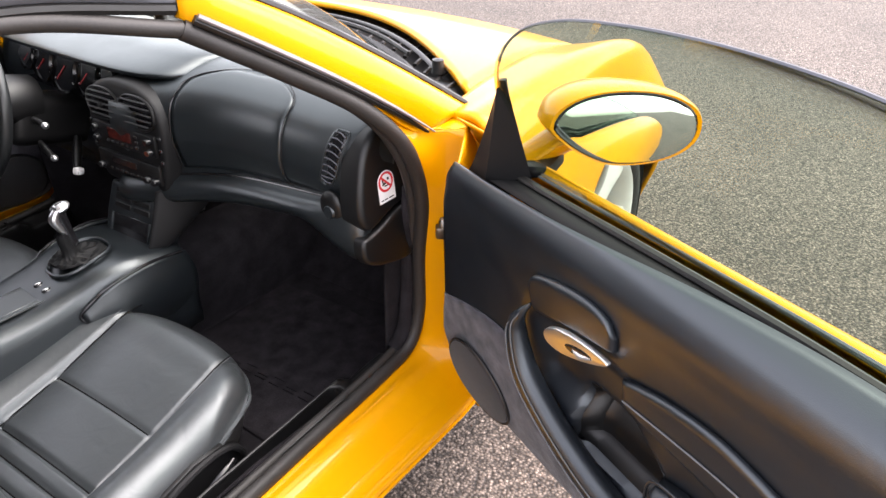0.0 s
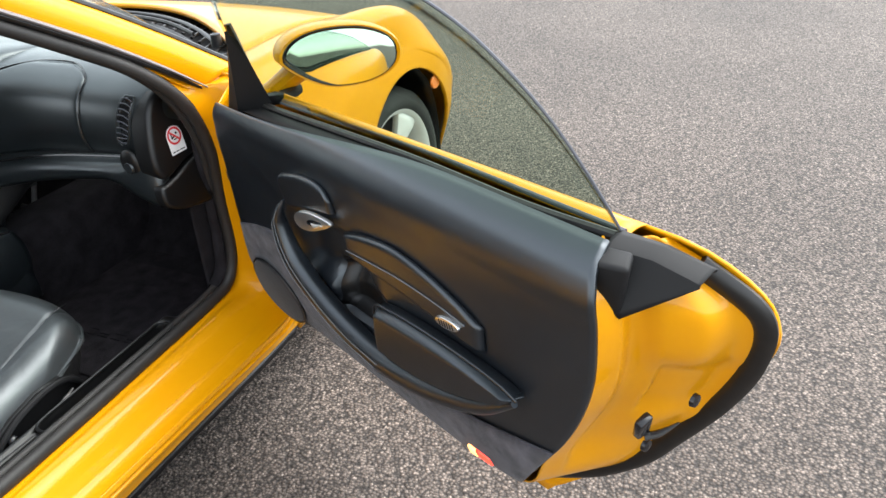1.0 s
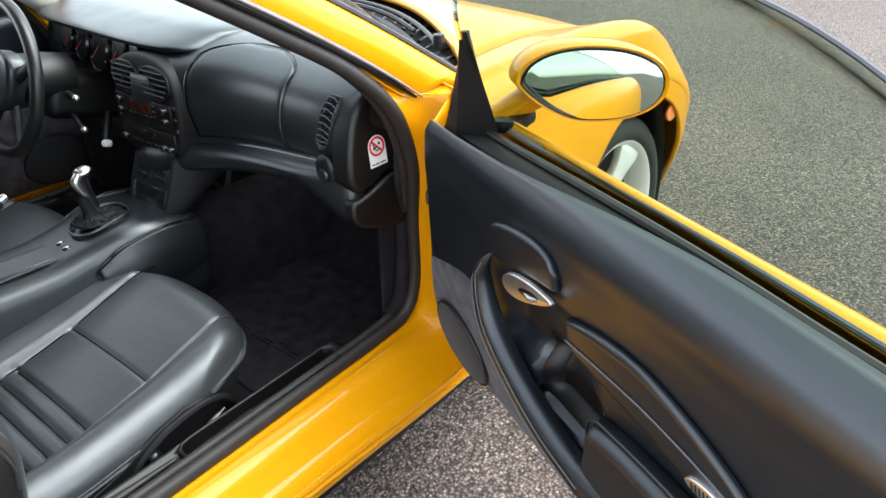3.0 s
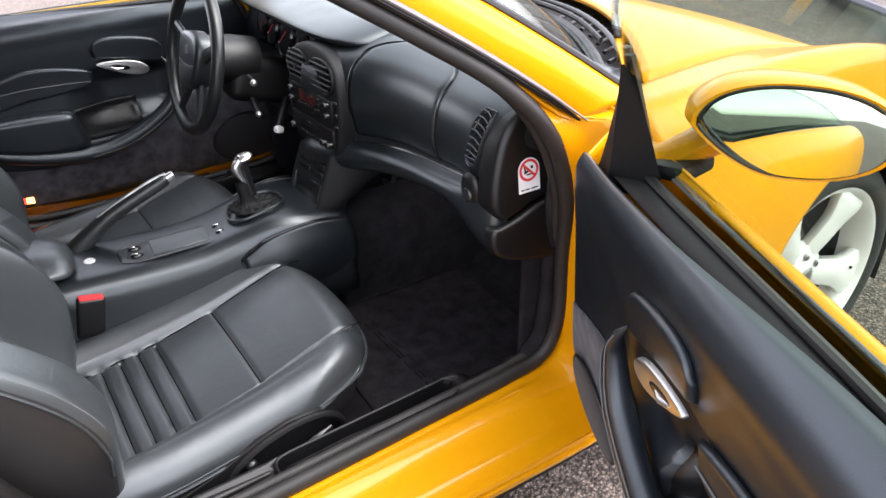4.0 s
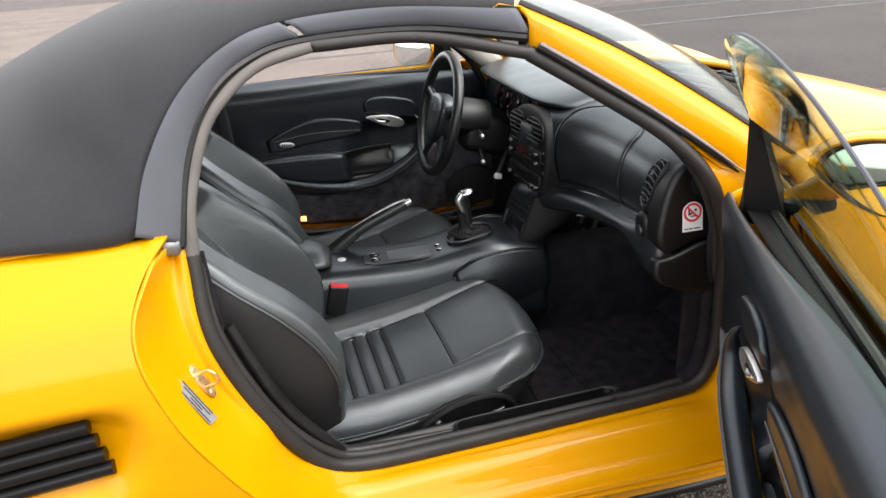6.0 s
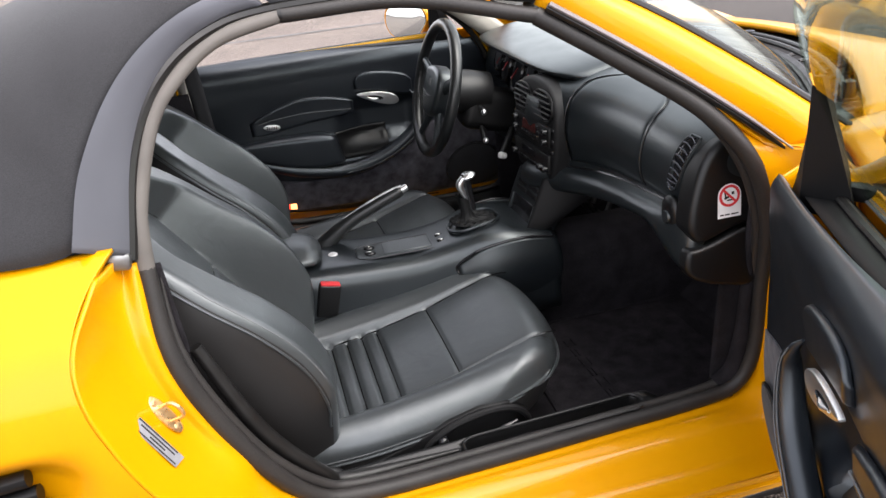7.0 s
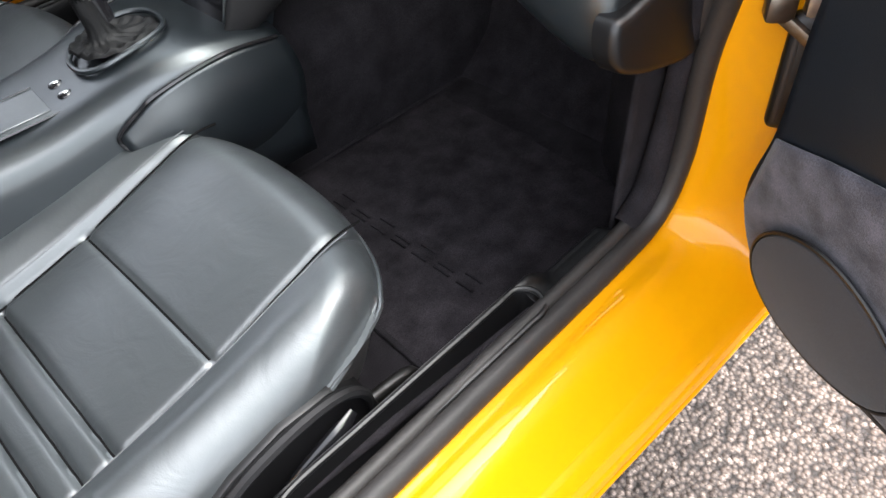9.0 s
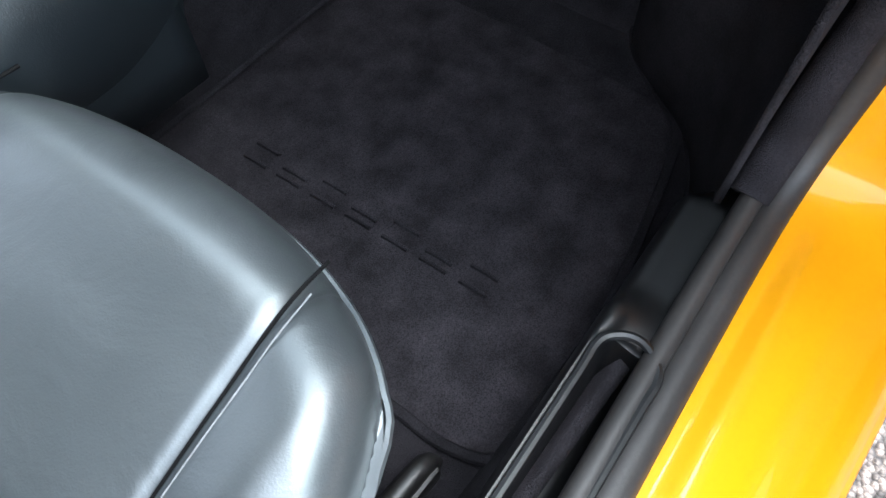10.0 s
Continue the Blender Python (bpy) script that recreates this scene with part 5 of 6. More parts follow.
RECLINE = radians(33)
BACK_O = np.array((-1.372, 0.0, 0.345))
UPV, FWD = np.array((-math.sin(RECLINE), 0, math.cos(RECLINE))), np.array((math.cos(RECLINE), 0, math.sin(RECLINE)))
BACK_W = curve1((0.0, 0.10, 0.22, 0.40, 0.50, 0.57, 0.64, 0.72, 0.80, 0.84), (0.225, 0.255, 0.262, 0.255, 0.232, 0.190, 0.152, 0.142, 0.130, 0.110))
WING = curve1((0.0, 0.05, 0.10, 0.18, 0.28, 0.38, 0.46, 0.54, 0.62, 0.70, 0.84), (0.015, 0.060, 0.100, 0.124, 0.118, 0.092, 0.072, 0.050, 0.020, 0.004, 0.0))


def back_f(h, s):
    t = abs(s)
    inset = 0.138 - 0.05 * step(0.44, 0.54, h)
    f = 0.020 + WING(h) * (step(inset - 0.002, inset + 0.045, t) - 0.10 * step(inset + 0.03, 0.26, t))
    f -= 0.007 * groove(t - inset, 0.0045) * (1 - step(0.525, 0.55, h))
    if t < inset and h < 0.54:
        f += 0.012 * (1 - (t / inset) ** 2) * (1 - step(0.48, 0.54, h)) - 0.006 * groove(h - 0.30, 0.0045)
        for k in range(4):
            f -= 0.008 * groove(h - 0.10 - 0.036 * k, 0.006)
    if t < 0.10:
        f -= 0.008 * groove(h - 0.54, 0.005)
    return f + 0.034 * step(0.55, 0.63, h) * step(0.13, 0.08, t)


def back_point(h, s, f):
    p = BACK_O + UPV * h + FWD * f
    return (p[0], s, p[2])


def backrest():
    n, k = 140, 150
    rows = []
    for i in range(n + 3):
        p = min(i / n, 1.0)
        h = 0.84 * p
        row = []
        for j in range(-7, k + 8):
            q = min(max(-1 + 2 * j / k, -1.0), 1.0)
            w = BACK_W(h)
            s = w * q
            ds, dt = w * (1 - abs(q)), 0.84 - h
            r = 0.017 + 0.02 * step(0.55, 0.65, h)
            es, et = max(0.0, 1 - ds / r), max(0.0, 1 - dt / 0.04)
            e = min(1.0, math.sqrt(es * es + et * et))
            f = back_f(h, s) - r * (1 - math.sqrt(max(0.0, 1 - e * e)))
            over = max(0, -j, j - k)
            if over:
                f = f + (-0.10 - f) * over / 7
                s *= 1 - 0.010 * over if over > 4 else 1.0 + 0.002 * over
            if i > n:
                f = f - 0.03 * (i - n)
            row.append(back_point(h, s, f))
        rows.append(row)
    return sheet(rows)


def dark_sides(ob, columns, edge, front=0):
    """The outer side columns of a padded part, and its last front rows, take a darker, duller material."""
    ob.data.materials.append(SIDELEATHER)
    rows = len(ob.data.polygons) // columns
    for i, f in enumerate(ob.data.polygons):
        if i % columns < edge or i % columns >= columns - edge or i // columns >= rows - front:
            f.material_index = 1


def build_seat(yc, far):
    base = part("seat", rbox(0.42, 0.42, 0.09, pose(-1.17, 0, 0.255), 0.02, 3), PLASTIC, car, "black leather %s seat with ribbed inserts" % ("driver's" if far else "passenger"), m=pose(-1.141, 0.285, 0, 0, 0, 4.5) @ pose(1.1, 0, 0) if far else pose(-1.1, yc, 0, 0, 0, 4.0) @ pose(1.1, 0, 0))
    sgn = 1 if far else -1
    cu = part("cushion", cushion(), LEATHER, base, "black leather seat cushion with pleats", sharp=1.2)
    bk = part("backrest", backrest(), LEATHER, base, "black leather backrest with raised bolsters", sharp=1.2)
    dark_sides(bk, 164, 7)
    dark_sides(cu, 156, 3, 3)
    part("back_shell", loft([[back_point(h, s * BACK_W(h) * 0.93, -0.09 - 0.02 * (1 - s * s)) for s in (-1, -0.5, 0, 0.5, 1)] for h in (0.02, 0.25, 0.5, 0.83)], 16, 16), PLASTIC, base, "black plastic seat back shell", 0.006)
    for side in (-1, 1):
        path = []
        for v in np.linspace(0, 1, 26):
            q = 1.0 if v < 0.6 else 1.0 - (v - 0.6) / 0.4 * 0.9
            xe = front_x(q)
            x = -1.40 + (xe + 1.40) * min(1.0, v / 0.6)
            w = 0.246 - 0.012 * step(-1.25, -1.45, x)
            path.append((x + 0.001, side * (w * q + 0.001), cushion_z(x, min(w * q, 0.238)) - 0.060))
        part("piping", tube(path, 0.0030, 6, 90), LEATHER, base)
        part("seam_thread", tube([(x, y + side * 0.001, z + 0.009) for x, y, z in path[:15]], 0.0009, 5, 60), STITCH, base)
        part("back_piping", tube([back_point(h, side * (BACK_W(h) + 0.001), back_f(h, BACK_W(h)) - 0.022) for h in (0.05, 0.10, 0.18, 0.28, 0.38, 0.48, 0.56)], 0.0026, 6, 60), LEATHER, base)
        part("seam_thread", tube([back_point(h, side * (BACK_W(h) - 0.006), back_f(h, BACK_W(h) - 0.006) - 0.0045) for h in (0.08, 0.14, 0.22, 0.30, 0.40, 0.50)], 0.0009, 5, 80), STITCH, base)
    for s in (-0.1455, 0.1455):
        part("seam_thread", tube([(x, s + math.copysign(0.008, s), cushion_z(x, abs(s) + 0.008) + 0.0004) for x in np.linspace(-1.36, -0.90, 16)], 0.0007, 4, 80), STITCH, base)
    # stitched seams sunk between the panels
    for s in (-0.1435, 0.1435):
        part("seam", tube([(x, s, cushion_z(x, s) + 0.0004) for x in np.linspace(-1.36, -0.875, 22)], 0.0015, 6, 80), SEAM, base)
        part("seam", tube([back_point(h, s * (1 - 0.36 * step(0.44, 0.54, h)), back_f(h, s * (1 - 0.36 * step(0.44, 0.54, h)) * 0.985) + 0.001) for h in np.linspace(0.05, 0.53, 22)], 0.0015, 6, 80), SEAM, base)
    for x in [-1.082] + [-1.205 - 0.036 * k for k in range(4)]:
        part("seam", tube([(x, s, cushion_z(x, s) + 0.0006) for s in np.linspace(-0.134, 0.134, 9)], 0.0014, 6, 24), SEAM, base)
    for h in [0.30, 0.54] + [0.10 + 0.036 * k for k in range(4)]:
        w = 0.088 if h > 0.5 else 0.135
        part("seam", tube([back_point(h, s, back_f(h, s) + 0.0006) for s in np.linspace(-w, w, 9)], 0.0014, 6, 24), SEAM, base)
    # outer side valance with lever and knob
    y = sgn * 0.250
    prof = [(-1.36, 0.225), (-0.975, 0.225), (-0.968, 0.28), (-0.985, 0.345), (-1.020, 0.372), (-1.08, 0.376), (-1.14, 0.364), (-1.21, 0.335), (-1.29, 0.315), (-1.36, 0.31)]
    M = frame_axes((0, y - 0.012 * (1 if sgn > 0 else -1), 0), (1, 0, 0), (0, 0, 1)) if sgn < 0 else frame_axes((0, y, 0), (1, 0, 0), (0, 0, 1))
    val = part("side_valance", slab(prof, 0.014, M, 0.005), PLASTIC, base, "black plastic seat side cover")
    rim_path = [(-1.205, y + sgn * 0.003, 0.290), (-1.185, y + sgn * 0.004, 0.325), (-1.13, y + sgn * 0.005, 0.356), (-1.06, y + sgn * 0.006, 0.368), (-1.01, y + sgn * 0.005, 0.358), (-0.985, y + sgn * 0.004, 0.328), (-0.984, y + sgn * 0.003, 0.29)]
    part("valance_rim", tube(rim_path, [0.003, 0.006, 0.007, 0.007, 0.007, 0.006, 0.003], 8, 50, up=(0, 1, 0)), SIDEVINYL, val)
    part("seat_lever", tube([(-1.115, y + sgn * 0.008, 0.292), (-1.075, y + sgn * 0.013, 0.306), (-1.035, y + sgn * 0.014, 0.320), (-1.008, y + sgn * 0.010, 0.330)], [0.006, 0.013, 0.014, 0.007], 12, 24, flat=0.7, up=(0, 1, 0)), GLOSSBLACK, val, "glossy black seat lever")
    part("recline_knob", blob(0.012, 0.012, 0.011, pose(-1.158, y + sgn * 0.010, 0.330)), GLOSSBLACK, val, "glossy black knob")
    hc = part("hinge_cover", blob(0.055, 0.012, 0.028, pose(-1.40, y + sgn * 0.012, 0.320, 0, 12, 0), power=2.6), PLASTIC, base, "black plastic recliner cover")
    # belt buckle on the inner side
    m = pose(-1.295, -sgn * 0.212, 0.426, -sgn * 4, 14, 0)
    bu = part("belt_buckle", rbox(0.052, 0.022, 0.088, m, 0.006, 3), PLASTIC, base, "black seat belt buckle with red button")
    part("release_button", rbox(0.046, 0.017, 0.010, m @ pose(0, 0, 0.043), 0.003), RED, bu, "red release button")
    part("buckle_stalk", rbox(0.030, 0.010, 0.075, m @ pose(-0.006, 0, -0.075), 0.004), GREYMETAL, bu)
    return base


part("belt_pillar_trim", loft([[(-1.655, 0.575, z), (-1.640, 0.562, z), (-1.615, 0.565, z), (-1.605, 0.585, z)] for z in (0.66, 0.75, 0.85, 0.98)], 12, 12), HEADLINER, car, "pale grey trim on the rear pillar", 0.004)
build_seat(-SEAT_Y, False)
build_seat(SEAT_Y, True)


# ---- dashboard ----
def dash_profile(y):
    """Section of the dashboard at a place across the car: (x, z) from the windscreen to under the lower roll."""
    s = min(max(-y, -0.15), 0.60)
    c, l = 0.641 + 0.110 * s, 0.574 + 0.150 * s - 0.070 * step(0.43, 0.60, -y)
    b = -0.075 * math.exp(-((y + 0.01) / 0.15) ** 2) * (1 - step(0.02, 0.12, y)) + 0.055 * step(0.02, 0.12, y)
    return [(-0.30, 0.828), (-0.42, 0.862), (-0.535 + 0.3 * b, 0.872), (-0.605 + 0.7 * b, 0.855), (-0.648 + b, 0.815), (-0.664 + b, 0.755), (-0.660 + b, 0.715), (-0.650 + b, c + 0.010), (-0.656 + b, c),
            (-0.674 + b, c - 0.010), (-0.684 + b, (c + l) / 2), (-0.674 + b, l + 0.006), (-0.64 + 0.7 * b, l), (-0.58, l + 0.02), (-0.50, l + 0.05)]


ROUND = [(0.60, 0.0), (0.40, 0.0), (0.2, 0.0), (0.0, 0.0), (-0.2, 0.0), (-0.36, 0.0), (-0.50, 0.0), (-0.555, 0.05), (-0.585, 0.16), (-0.600, 0.34), (-0.604, 0.7)]


def dash_row(y, shrink, n=60):
    pr = dash_profile(y)
    c = np.array((-0.50, 0.73))
    return [(p[0], y, p[1]) for p in spline([np.array(q) + (c - np.array(q)) * shrink * np.array((0.75, 0.55)) * (0.2 + 0.8 * step(0.60, 0.74, q[1])) for q in pr], n)]


ys = spline(ROUND, 70)
dash = part("dashboard", leaned(sheet([dash_row(float(a[0]), float(max(a[1], 0))) for a in ys])), VINYL, car, "black grained dashboard with glovebox and round vents", 0.005)


def dash_point(y, s, lift=0.0):
    """A point on the dashboard's skin; s counts its section's corner points."""
    q = spline(dash_profile(y), 141)
    i = int(round(s * 10))
    p, a, b = q[i], q[max(i - 1, 0)], q[min(i + 1, 140)]
    t = (b - a) / np.linalg.norm(b - a)
    n = np.array((-t[1], t[0]))
    n = n if n[0] < 0.2 else -n
    return (p[0] + n[0] * lift, y, p[1] + n[1] * lift)


rows = []
for i in range(30):
    u = -1 + 2 * i / 29
    row = []
    for j in range(40):
        v = j / 39
        half = 0.135 * (1 - 0.62 * max(0, 1 - v / 0.22) ** 2.2)
        e = min(1.0, (1 - abs(u)) / 0.10) ** 0.5
        row.append(dash_point(-0.262 + u * half, 2.45 + 4.4 * v, 0.0005 + 0.002 * e * min(1, (1 - v) / 0.05) * min(1, v / 0.04 + 0.1)))
    rows.append(row)
part("glovebox_lid", leaned(sheet(rows)), VINYL, dash, "black glovebox lid", 0.002)
edge = [(-0.262 - 0.137 * (1 - 0.62 * max(0, 1 - v / 0.22) ** 2.2), v) for v in np.linspace(1, 0.0, 12)] + [(-0.262 + 0.137 * (1 - 0.62 * max(0, 1 - v / 0.22) ** 2.2), v) for v in np.linspace(0.0, 1, 12)]
part("lid_gap", leaned(tube([dash_point(y, 2.42 + 4.4 * v, 0.001) for y, v in edge], 0.0017, 6, 110)), GLOSSBLACK, dash, "shadow gap round the glovebox lid")
part("roll_seam", leaned(tube([dash_point(y, 7.7, 0.000) for y in np.linspace(-0.11, -0.55, 10)], 0.003, 6, 40)), GLOSSBLACK, dash)
# dash end with vent, sticker and lower cover
SHRINK = curve1([-r[0] for r in ROUND], [r[1] for r in ROUND])


def dash_skin(y, s, lift=0.0):
    """A point on the rounded end of the dashboard."""
    def at(k):
        a = np.array(dash_point(y, k))[[0, 2]]
        return a + (np.array((-0.50, 0.73)) - a) * max(0.0, SHRINK(-y)) * np.array((0.75, 0.55)) * (0.2 + 0.8 * step(0.60, 0.74, a[1]))
    p, d = at(s), at(s + 0.2) - at(s - 0.2)
    d = d / np.linalg.norm(d)
    n = np.array((d[1], -d[0]))
    n = n if n[0] < 0.2 else -n
    p = p + n * lift
    return np.array((p[0], y, p[1]))


def vent_point(u, v, lift):
    """On the side vent: u along it from the top (-1 to 1), v across."""
    s = 4.52 + 0.92 * u
    return Vector(dash_skin(-0.529 + 0.012 * u - 0.0165 * v, s, lift))


EM = frame_axes((0, -0.662, 0), (1, 0, 0), (0, 0.10, 1))
end_out = spline([(-0.545, 0.835), (-0.585, 0.850), (-0.618, 0.841), (-0.646, 0.811), (-0.664, 0.765), (-0.675, 0.715), (-0.674, 0.685), (-0.658, 0.664), (-0.630, 0.668), (-0.590, 0.682), (-0.545, 0.690)], 34)
part("dash_end", slab([tuple(p) for p in end_out], 0.050, EM @ pose(0, 0, -0.032), 0.018, 5), PLASTIC, dash, "black plastic dashboard end")
low_out = spline([(-0.540, 0.684), (-0.590, 0.677), (-0.630, 0.663), (-0.660, 0.656), (-0.680, 0.652), (-0.684, 0.625), (-0.676, 0.606), (-0.655, 0.592), (-0.62, 0.580), (-0.56, 0.570), (-0.535, 0.60)], 40)
part("pillar_lower_cover", slab([tuple(p) for p in low_out], 0.026, EM @ pose(0, 0, -0.006), 0.012, 5), PLASTIC, dash, "black plastic cover below the dashboard end")
part("end_knob", blob(0.014, 0.030, 0.042, pose(-0.666, -0.530, 0.684, 0, -6, 0), power=2.3), PLASTIC, dash)
part("end_button", lathe([(0.001, 0.003), (0.011, 0.003), (0.014, 0.0), (0.014, -0.004)], 24, frame_axes((-0.680, -0.532, 0.688), (0, -1, 0.1), (0.1, 0, 1))), VINYL, dash, "round black cap on the dashboard end")
loop = [(math.cos(a), math.sin(a)) for a in np.linspace(0, 2 * math.pi, 41)[:-1]]
oval_uv = [(math.copysign(abs(c) ** 0.55, c), math.copysign(abs(d) ** 0.6, d)) for c, d in loop]
vent = part("side_vent", sheet([[vent_point(u, v * math.sqrt(max(0.0, 1 - abs(u) ** 5)), 0.0008) for v in np.linspace(-1, 1, 6)] for u in np.linspace(-1, 1, 24)]), GLOSSBLACK, dash, "slatted side air vent", 0.001)
part("vent_frame", tube([vent_point(u * 1.03, v * 1.10, 0.001) for u, v in oval_uv], 0.0022, 8, 80, closed=True, up=(0, 1, 0)), VINYL, vent)
for k in range(9):
    u = -0.84 + 0.21 * k
    w = 0.93 * math.sqrt(1 - abs(u) ** 5)
    part("vent_slat", tube([vent_point(u - 0.05, -w, 0.003), vent_point(u, 0, 0.0035), vent_point(u + 0.05, w, 0.003)], 0.0013, 6, 8), STRIPGREY, vent, "dark grey vent slat")
# airbag warning sticker on the dash end: red ring with bar, grey pictogram, line of print
SM = EM @ pose(-0.604, 0.735 - 0.0, 0.0186)
stk = part("warning_sticker", slab([tuple(p) for p in [(-0.0215, -0.030), (0.0215, -0.030), (0.0215, 0.006)] + [(0.0215 * math.cos(a), 0.0085 + 0.0215 * math.sin(a)) for a in np.linspace(0.0, math.pi, 16)] + [(-0.0215, 0.006)]], 0.0006, SM), WHITE, dash, "white sticker with red prohibition ring")
part("sticker_ring", tube([SM @ Vector((0.0170 * math.cos(a), 0.0085 + 0.0170 * math.sin(a), 0.0008)) for a in np.linspace(0, 2 * math.pi, 25)[:-1]], 0.0024, 6, 48, closed=True, flat=0.3, up=(0, 1, 0)), RED, stk)
part("sticker_bar", rbox(0.034, 0.0042, 0.0006, SM @ pose(0, 0.0085, 0.0011, 0, 0, -45), 0.0002, 1), RED, stk)
for x, y, w, h, r in ((-0.005, 0.006, 0.010, 0.004, 20), (-0.008, 0.011, 0.003, 0.010, 10), (0.006, 0.013, 0.005, 0.005, 0), (0.002, 0.001, 0.014, 0.0025, 0)):
    part("pictogram", rbox(w, h, 0.0004, SM @ pose(x, y, 0.0009, 0, 0, r), 0.0001, 1), PRINT, stk)
for x, w in ((-0.014, 0.007), (-0.004, 0.009), (0.010, 0.014)):
    part("print_bar", rbox(w, 0.0024, 0.0004, SM @ pose(x, -0.0245, 0.0008), 0.0001, 1), PRINT, stk)

# instrument hood and dials: a broad visor with a straight front lip, rounded where it ends over the centre stack
rows = []
for i in range(61):
    u = -math.cos(math.pi * i / 60)
    y = 0.262 + 0.372 * u
    c = max(0.0, 1 - abs(u) ** 4.5) ** (1 / 4.5)
    lip = np.array((-0.560 - (0.167 + 0.035 * y) * c, 0.846 + 0.018 * c))
    back = np.array((-0.45 - 0.03 * y, 0.846 + 0.030 * c))
    peak = np.array((-0.545 - 0.045 * c - 0.02 * y, 0.850 + 0.040 * c ** 0.7))
    tuck = np.array((0.050 * c, -0.024 * c))
    rows.append([(p[0], y, p[1]) for p in spline([lip + tuck, lip + np.array((0.012, -0.015)) * c, lip + np.array((0.001, -0.008)) * c, lip + np.array((0.004, 0.003)) * c, lip * 0.55 + peak * 0.45 + np.array((0, 0.006 * c)), peak, back], 30)])
hood = part("instrument_hood", sheet(rows), VINYL, car, "black leather-covered instrument hood", 0.004)
part("dial_panel", loft([[(-0.690, 0.355 + 0.235 * u, 0.735), (-0.668, 0.355 + 0.24 * u, 0.79), (-0.645, 0.355 + 0.225 * u, 0.868)] for u in (-1, -0.5, 0, 0.5, 1)], 16, 10), GLOSSBLACK, hood, "dark instrument panel", 0.004)
for y, r in ((0.355, 0.062), (0.255, 0.050), (0.455, 0.050), (0.175, 0.036), (0.535, 0.036)):
    DM = frame_axes((-0.676, y, 0.795), (0, -1, 0), (0.34, 0, 1))
    dl = part("dial", lathe([(0.001, 0.0), (r, 0.0), (r + 0.003, 0.006), (r + 0.005, 0.004), (r + 0.005, -0.004)], 32, DM), GLOSSBLACK, hood, "round dark dial")
    for k in range(9):
        a = math.radians(220 - 32.5 * k)
        part("dial_mark", rbox(0.006, 0.0016, 0.0008, DM @ pose(0.84 * r * math.cos(a), 0.84 * r * math.sin(a), 0.001, 0, 0, math.degrees(a)), 0.0002, 1), WHITE, dl)
    part("needle", rbox(r * 0.8, 0.0022, 0.0012, DM @ pose(-0.25 * r, -0.28 * r, 0.002, 0, 0, 48), 0.0003, 1), RED, dl)

# ---- centre stack ----
CM = frame_axes((-0.752, 0.0, 0.728), (0.09, -1, 0), (0.06, 0, 1)) @ Matrix.Diagonal((1.16, 1, 1, 1))   # x across to the passenger, y up, z out of the face
half = [(0.060, -0.116), (0.088, -0.106), (0.101, -0.055), (0.106, 0.005), (0.102, 0.055), (0.084, 0.092), (0.048, 0.114)]
pod_out = spline([(0.0, -0.117)] + half + [(0.0, 0.121)] + [(-x, y) for x, y in half[::-1]] + [(-0.001, -0.117)], 60)[:-1]
pod = part("centre_console_pod", slab([tuple(p) for p in pod_out], 0.085, CM @ pose(0, 0, -0.085), 0.012, 4), SIDEVINYL, car, "black centre stack with vents, radio and climate controls")
for sx in (-1, 1):
    vo = part("centre_vent", slab(oval(0.046, 0.034, 30, 2.3), 0.004, CM @ pose(sx * 0.047, 0.063, -0.002), 0.001), GLOSSBLACK, pod, "oval centre air vent")
    part("vent_frame", tube([CM @ Vector((sx * 0.047 + x, 0.063 + y, 0.002)) for x, y in oval(0.047, 0.036, 24, 2.3)], 0.003, 6, 60, closed=True, up=(1, 0, 0)), PLASTIC, vo)
    for k in range(5):
        w = 0.088 * math.sqrt(1 - ((k - 2) / 3.1) ** 2)
        part("vent_slat", rbox(w, 0.0035, 0.012, CM @ pose(sx * 0.047, 0.063 + 0.0125 * (k - 2), 0.003, -25, 0, 0), 0.001, 1), PLASTIC, vo)
    part("vent_tab", rbox(0.006, 0.010, 0.010, CM @ pose(sx * 0.047, 0.063, 0.009), 0.002), PLASTIC, vo)
radio = part("radio", rbox(0.176, 0.048, 0.010, CM @ pose(0, -0.002, 0.002), 0.004), PLASTIC, pod, "car radio with dim red display")
part("radio_display", rbox(0.066, 0.024, 0.002, CM @ pose(-0.010, 0.003, 0.0075), 0.001, 1), DISPLAY, radio, "dim red display")
for k in range(6):
    part("radio_button", rbox(0.008, 0.006, 0.004, CM @ pose(-0.045 + 0.0135 * k, -0.016, 0.008), 0.001, 1), GLOSSBLACK, radio)
for y in (-0.014, -0.002, 0.010):
    part("radio_button", rbox(0.010, 0.008, 0.004, CM @ pose(0.038, y, 0.008), 0.001, 1), GLOSSBLACK, radio)
for x in (-0.074, 0.074):
    for y in (-0.014, 0.010):
        part("radio_knob", lathe([(0.001, 0.012), (0.006, 0.012), (0.007, 0.010), (0.008, 0.0)], 14, CM @ pose(x, y, 0.006)), GLOSSBLACK, radio)
clim = part("climate_unit", rbox(0.176, 0.046, 0.010, CM @ pose(0, -0.066, 0.002), 0.004), PLASTIC, pod, "climate control panel with small display")
part("climate_display", rbox(0.070, 0.016, 0.002, CM @ pose(-0.010, -0.060, 0.0075), 0.001, 1), GLOSSBLACK, clim)
for k in range(7):
    part("climate_button", rbox(0.010, 0.006, 0.004, CM @ pose(-0.050 + 0.0145 * k, -0.081, 0.008), 0.001, 1), GLOSSBLACK, clim)
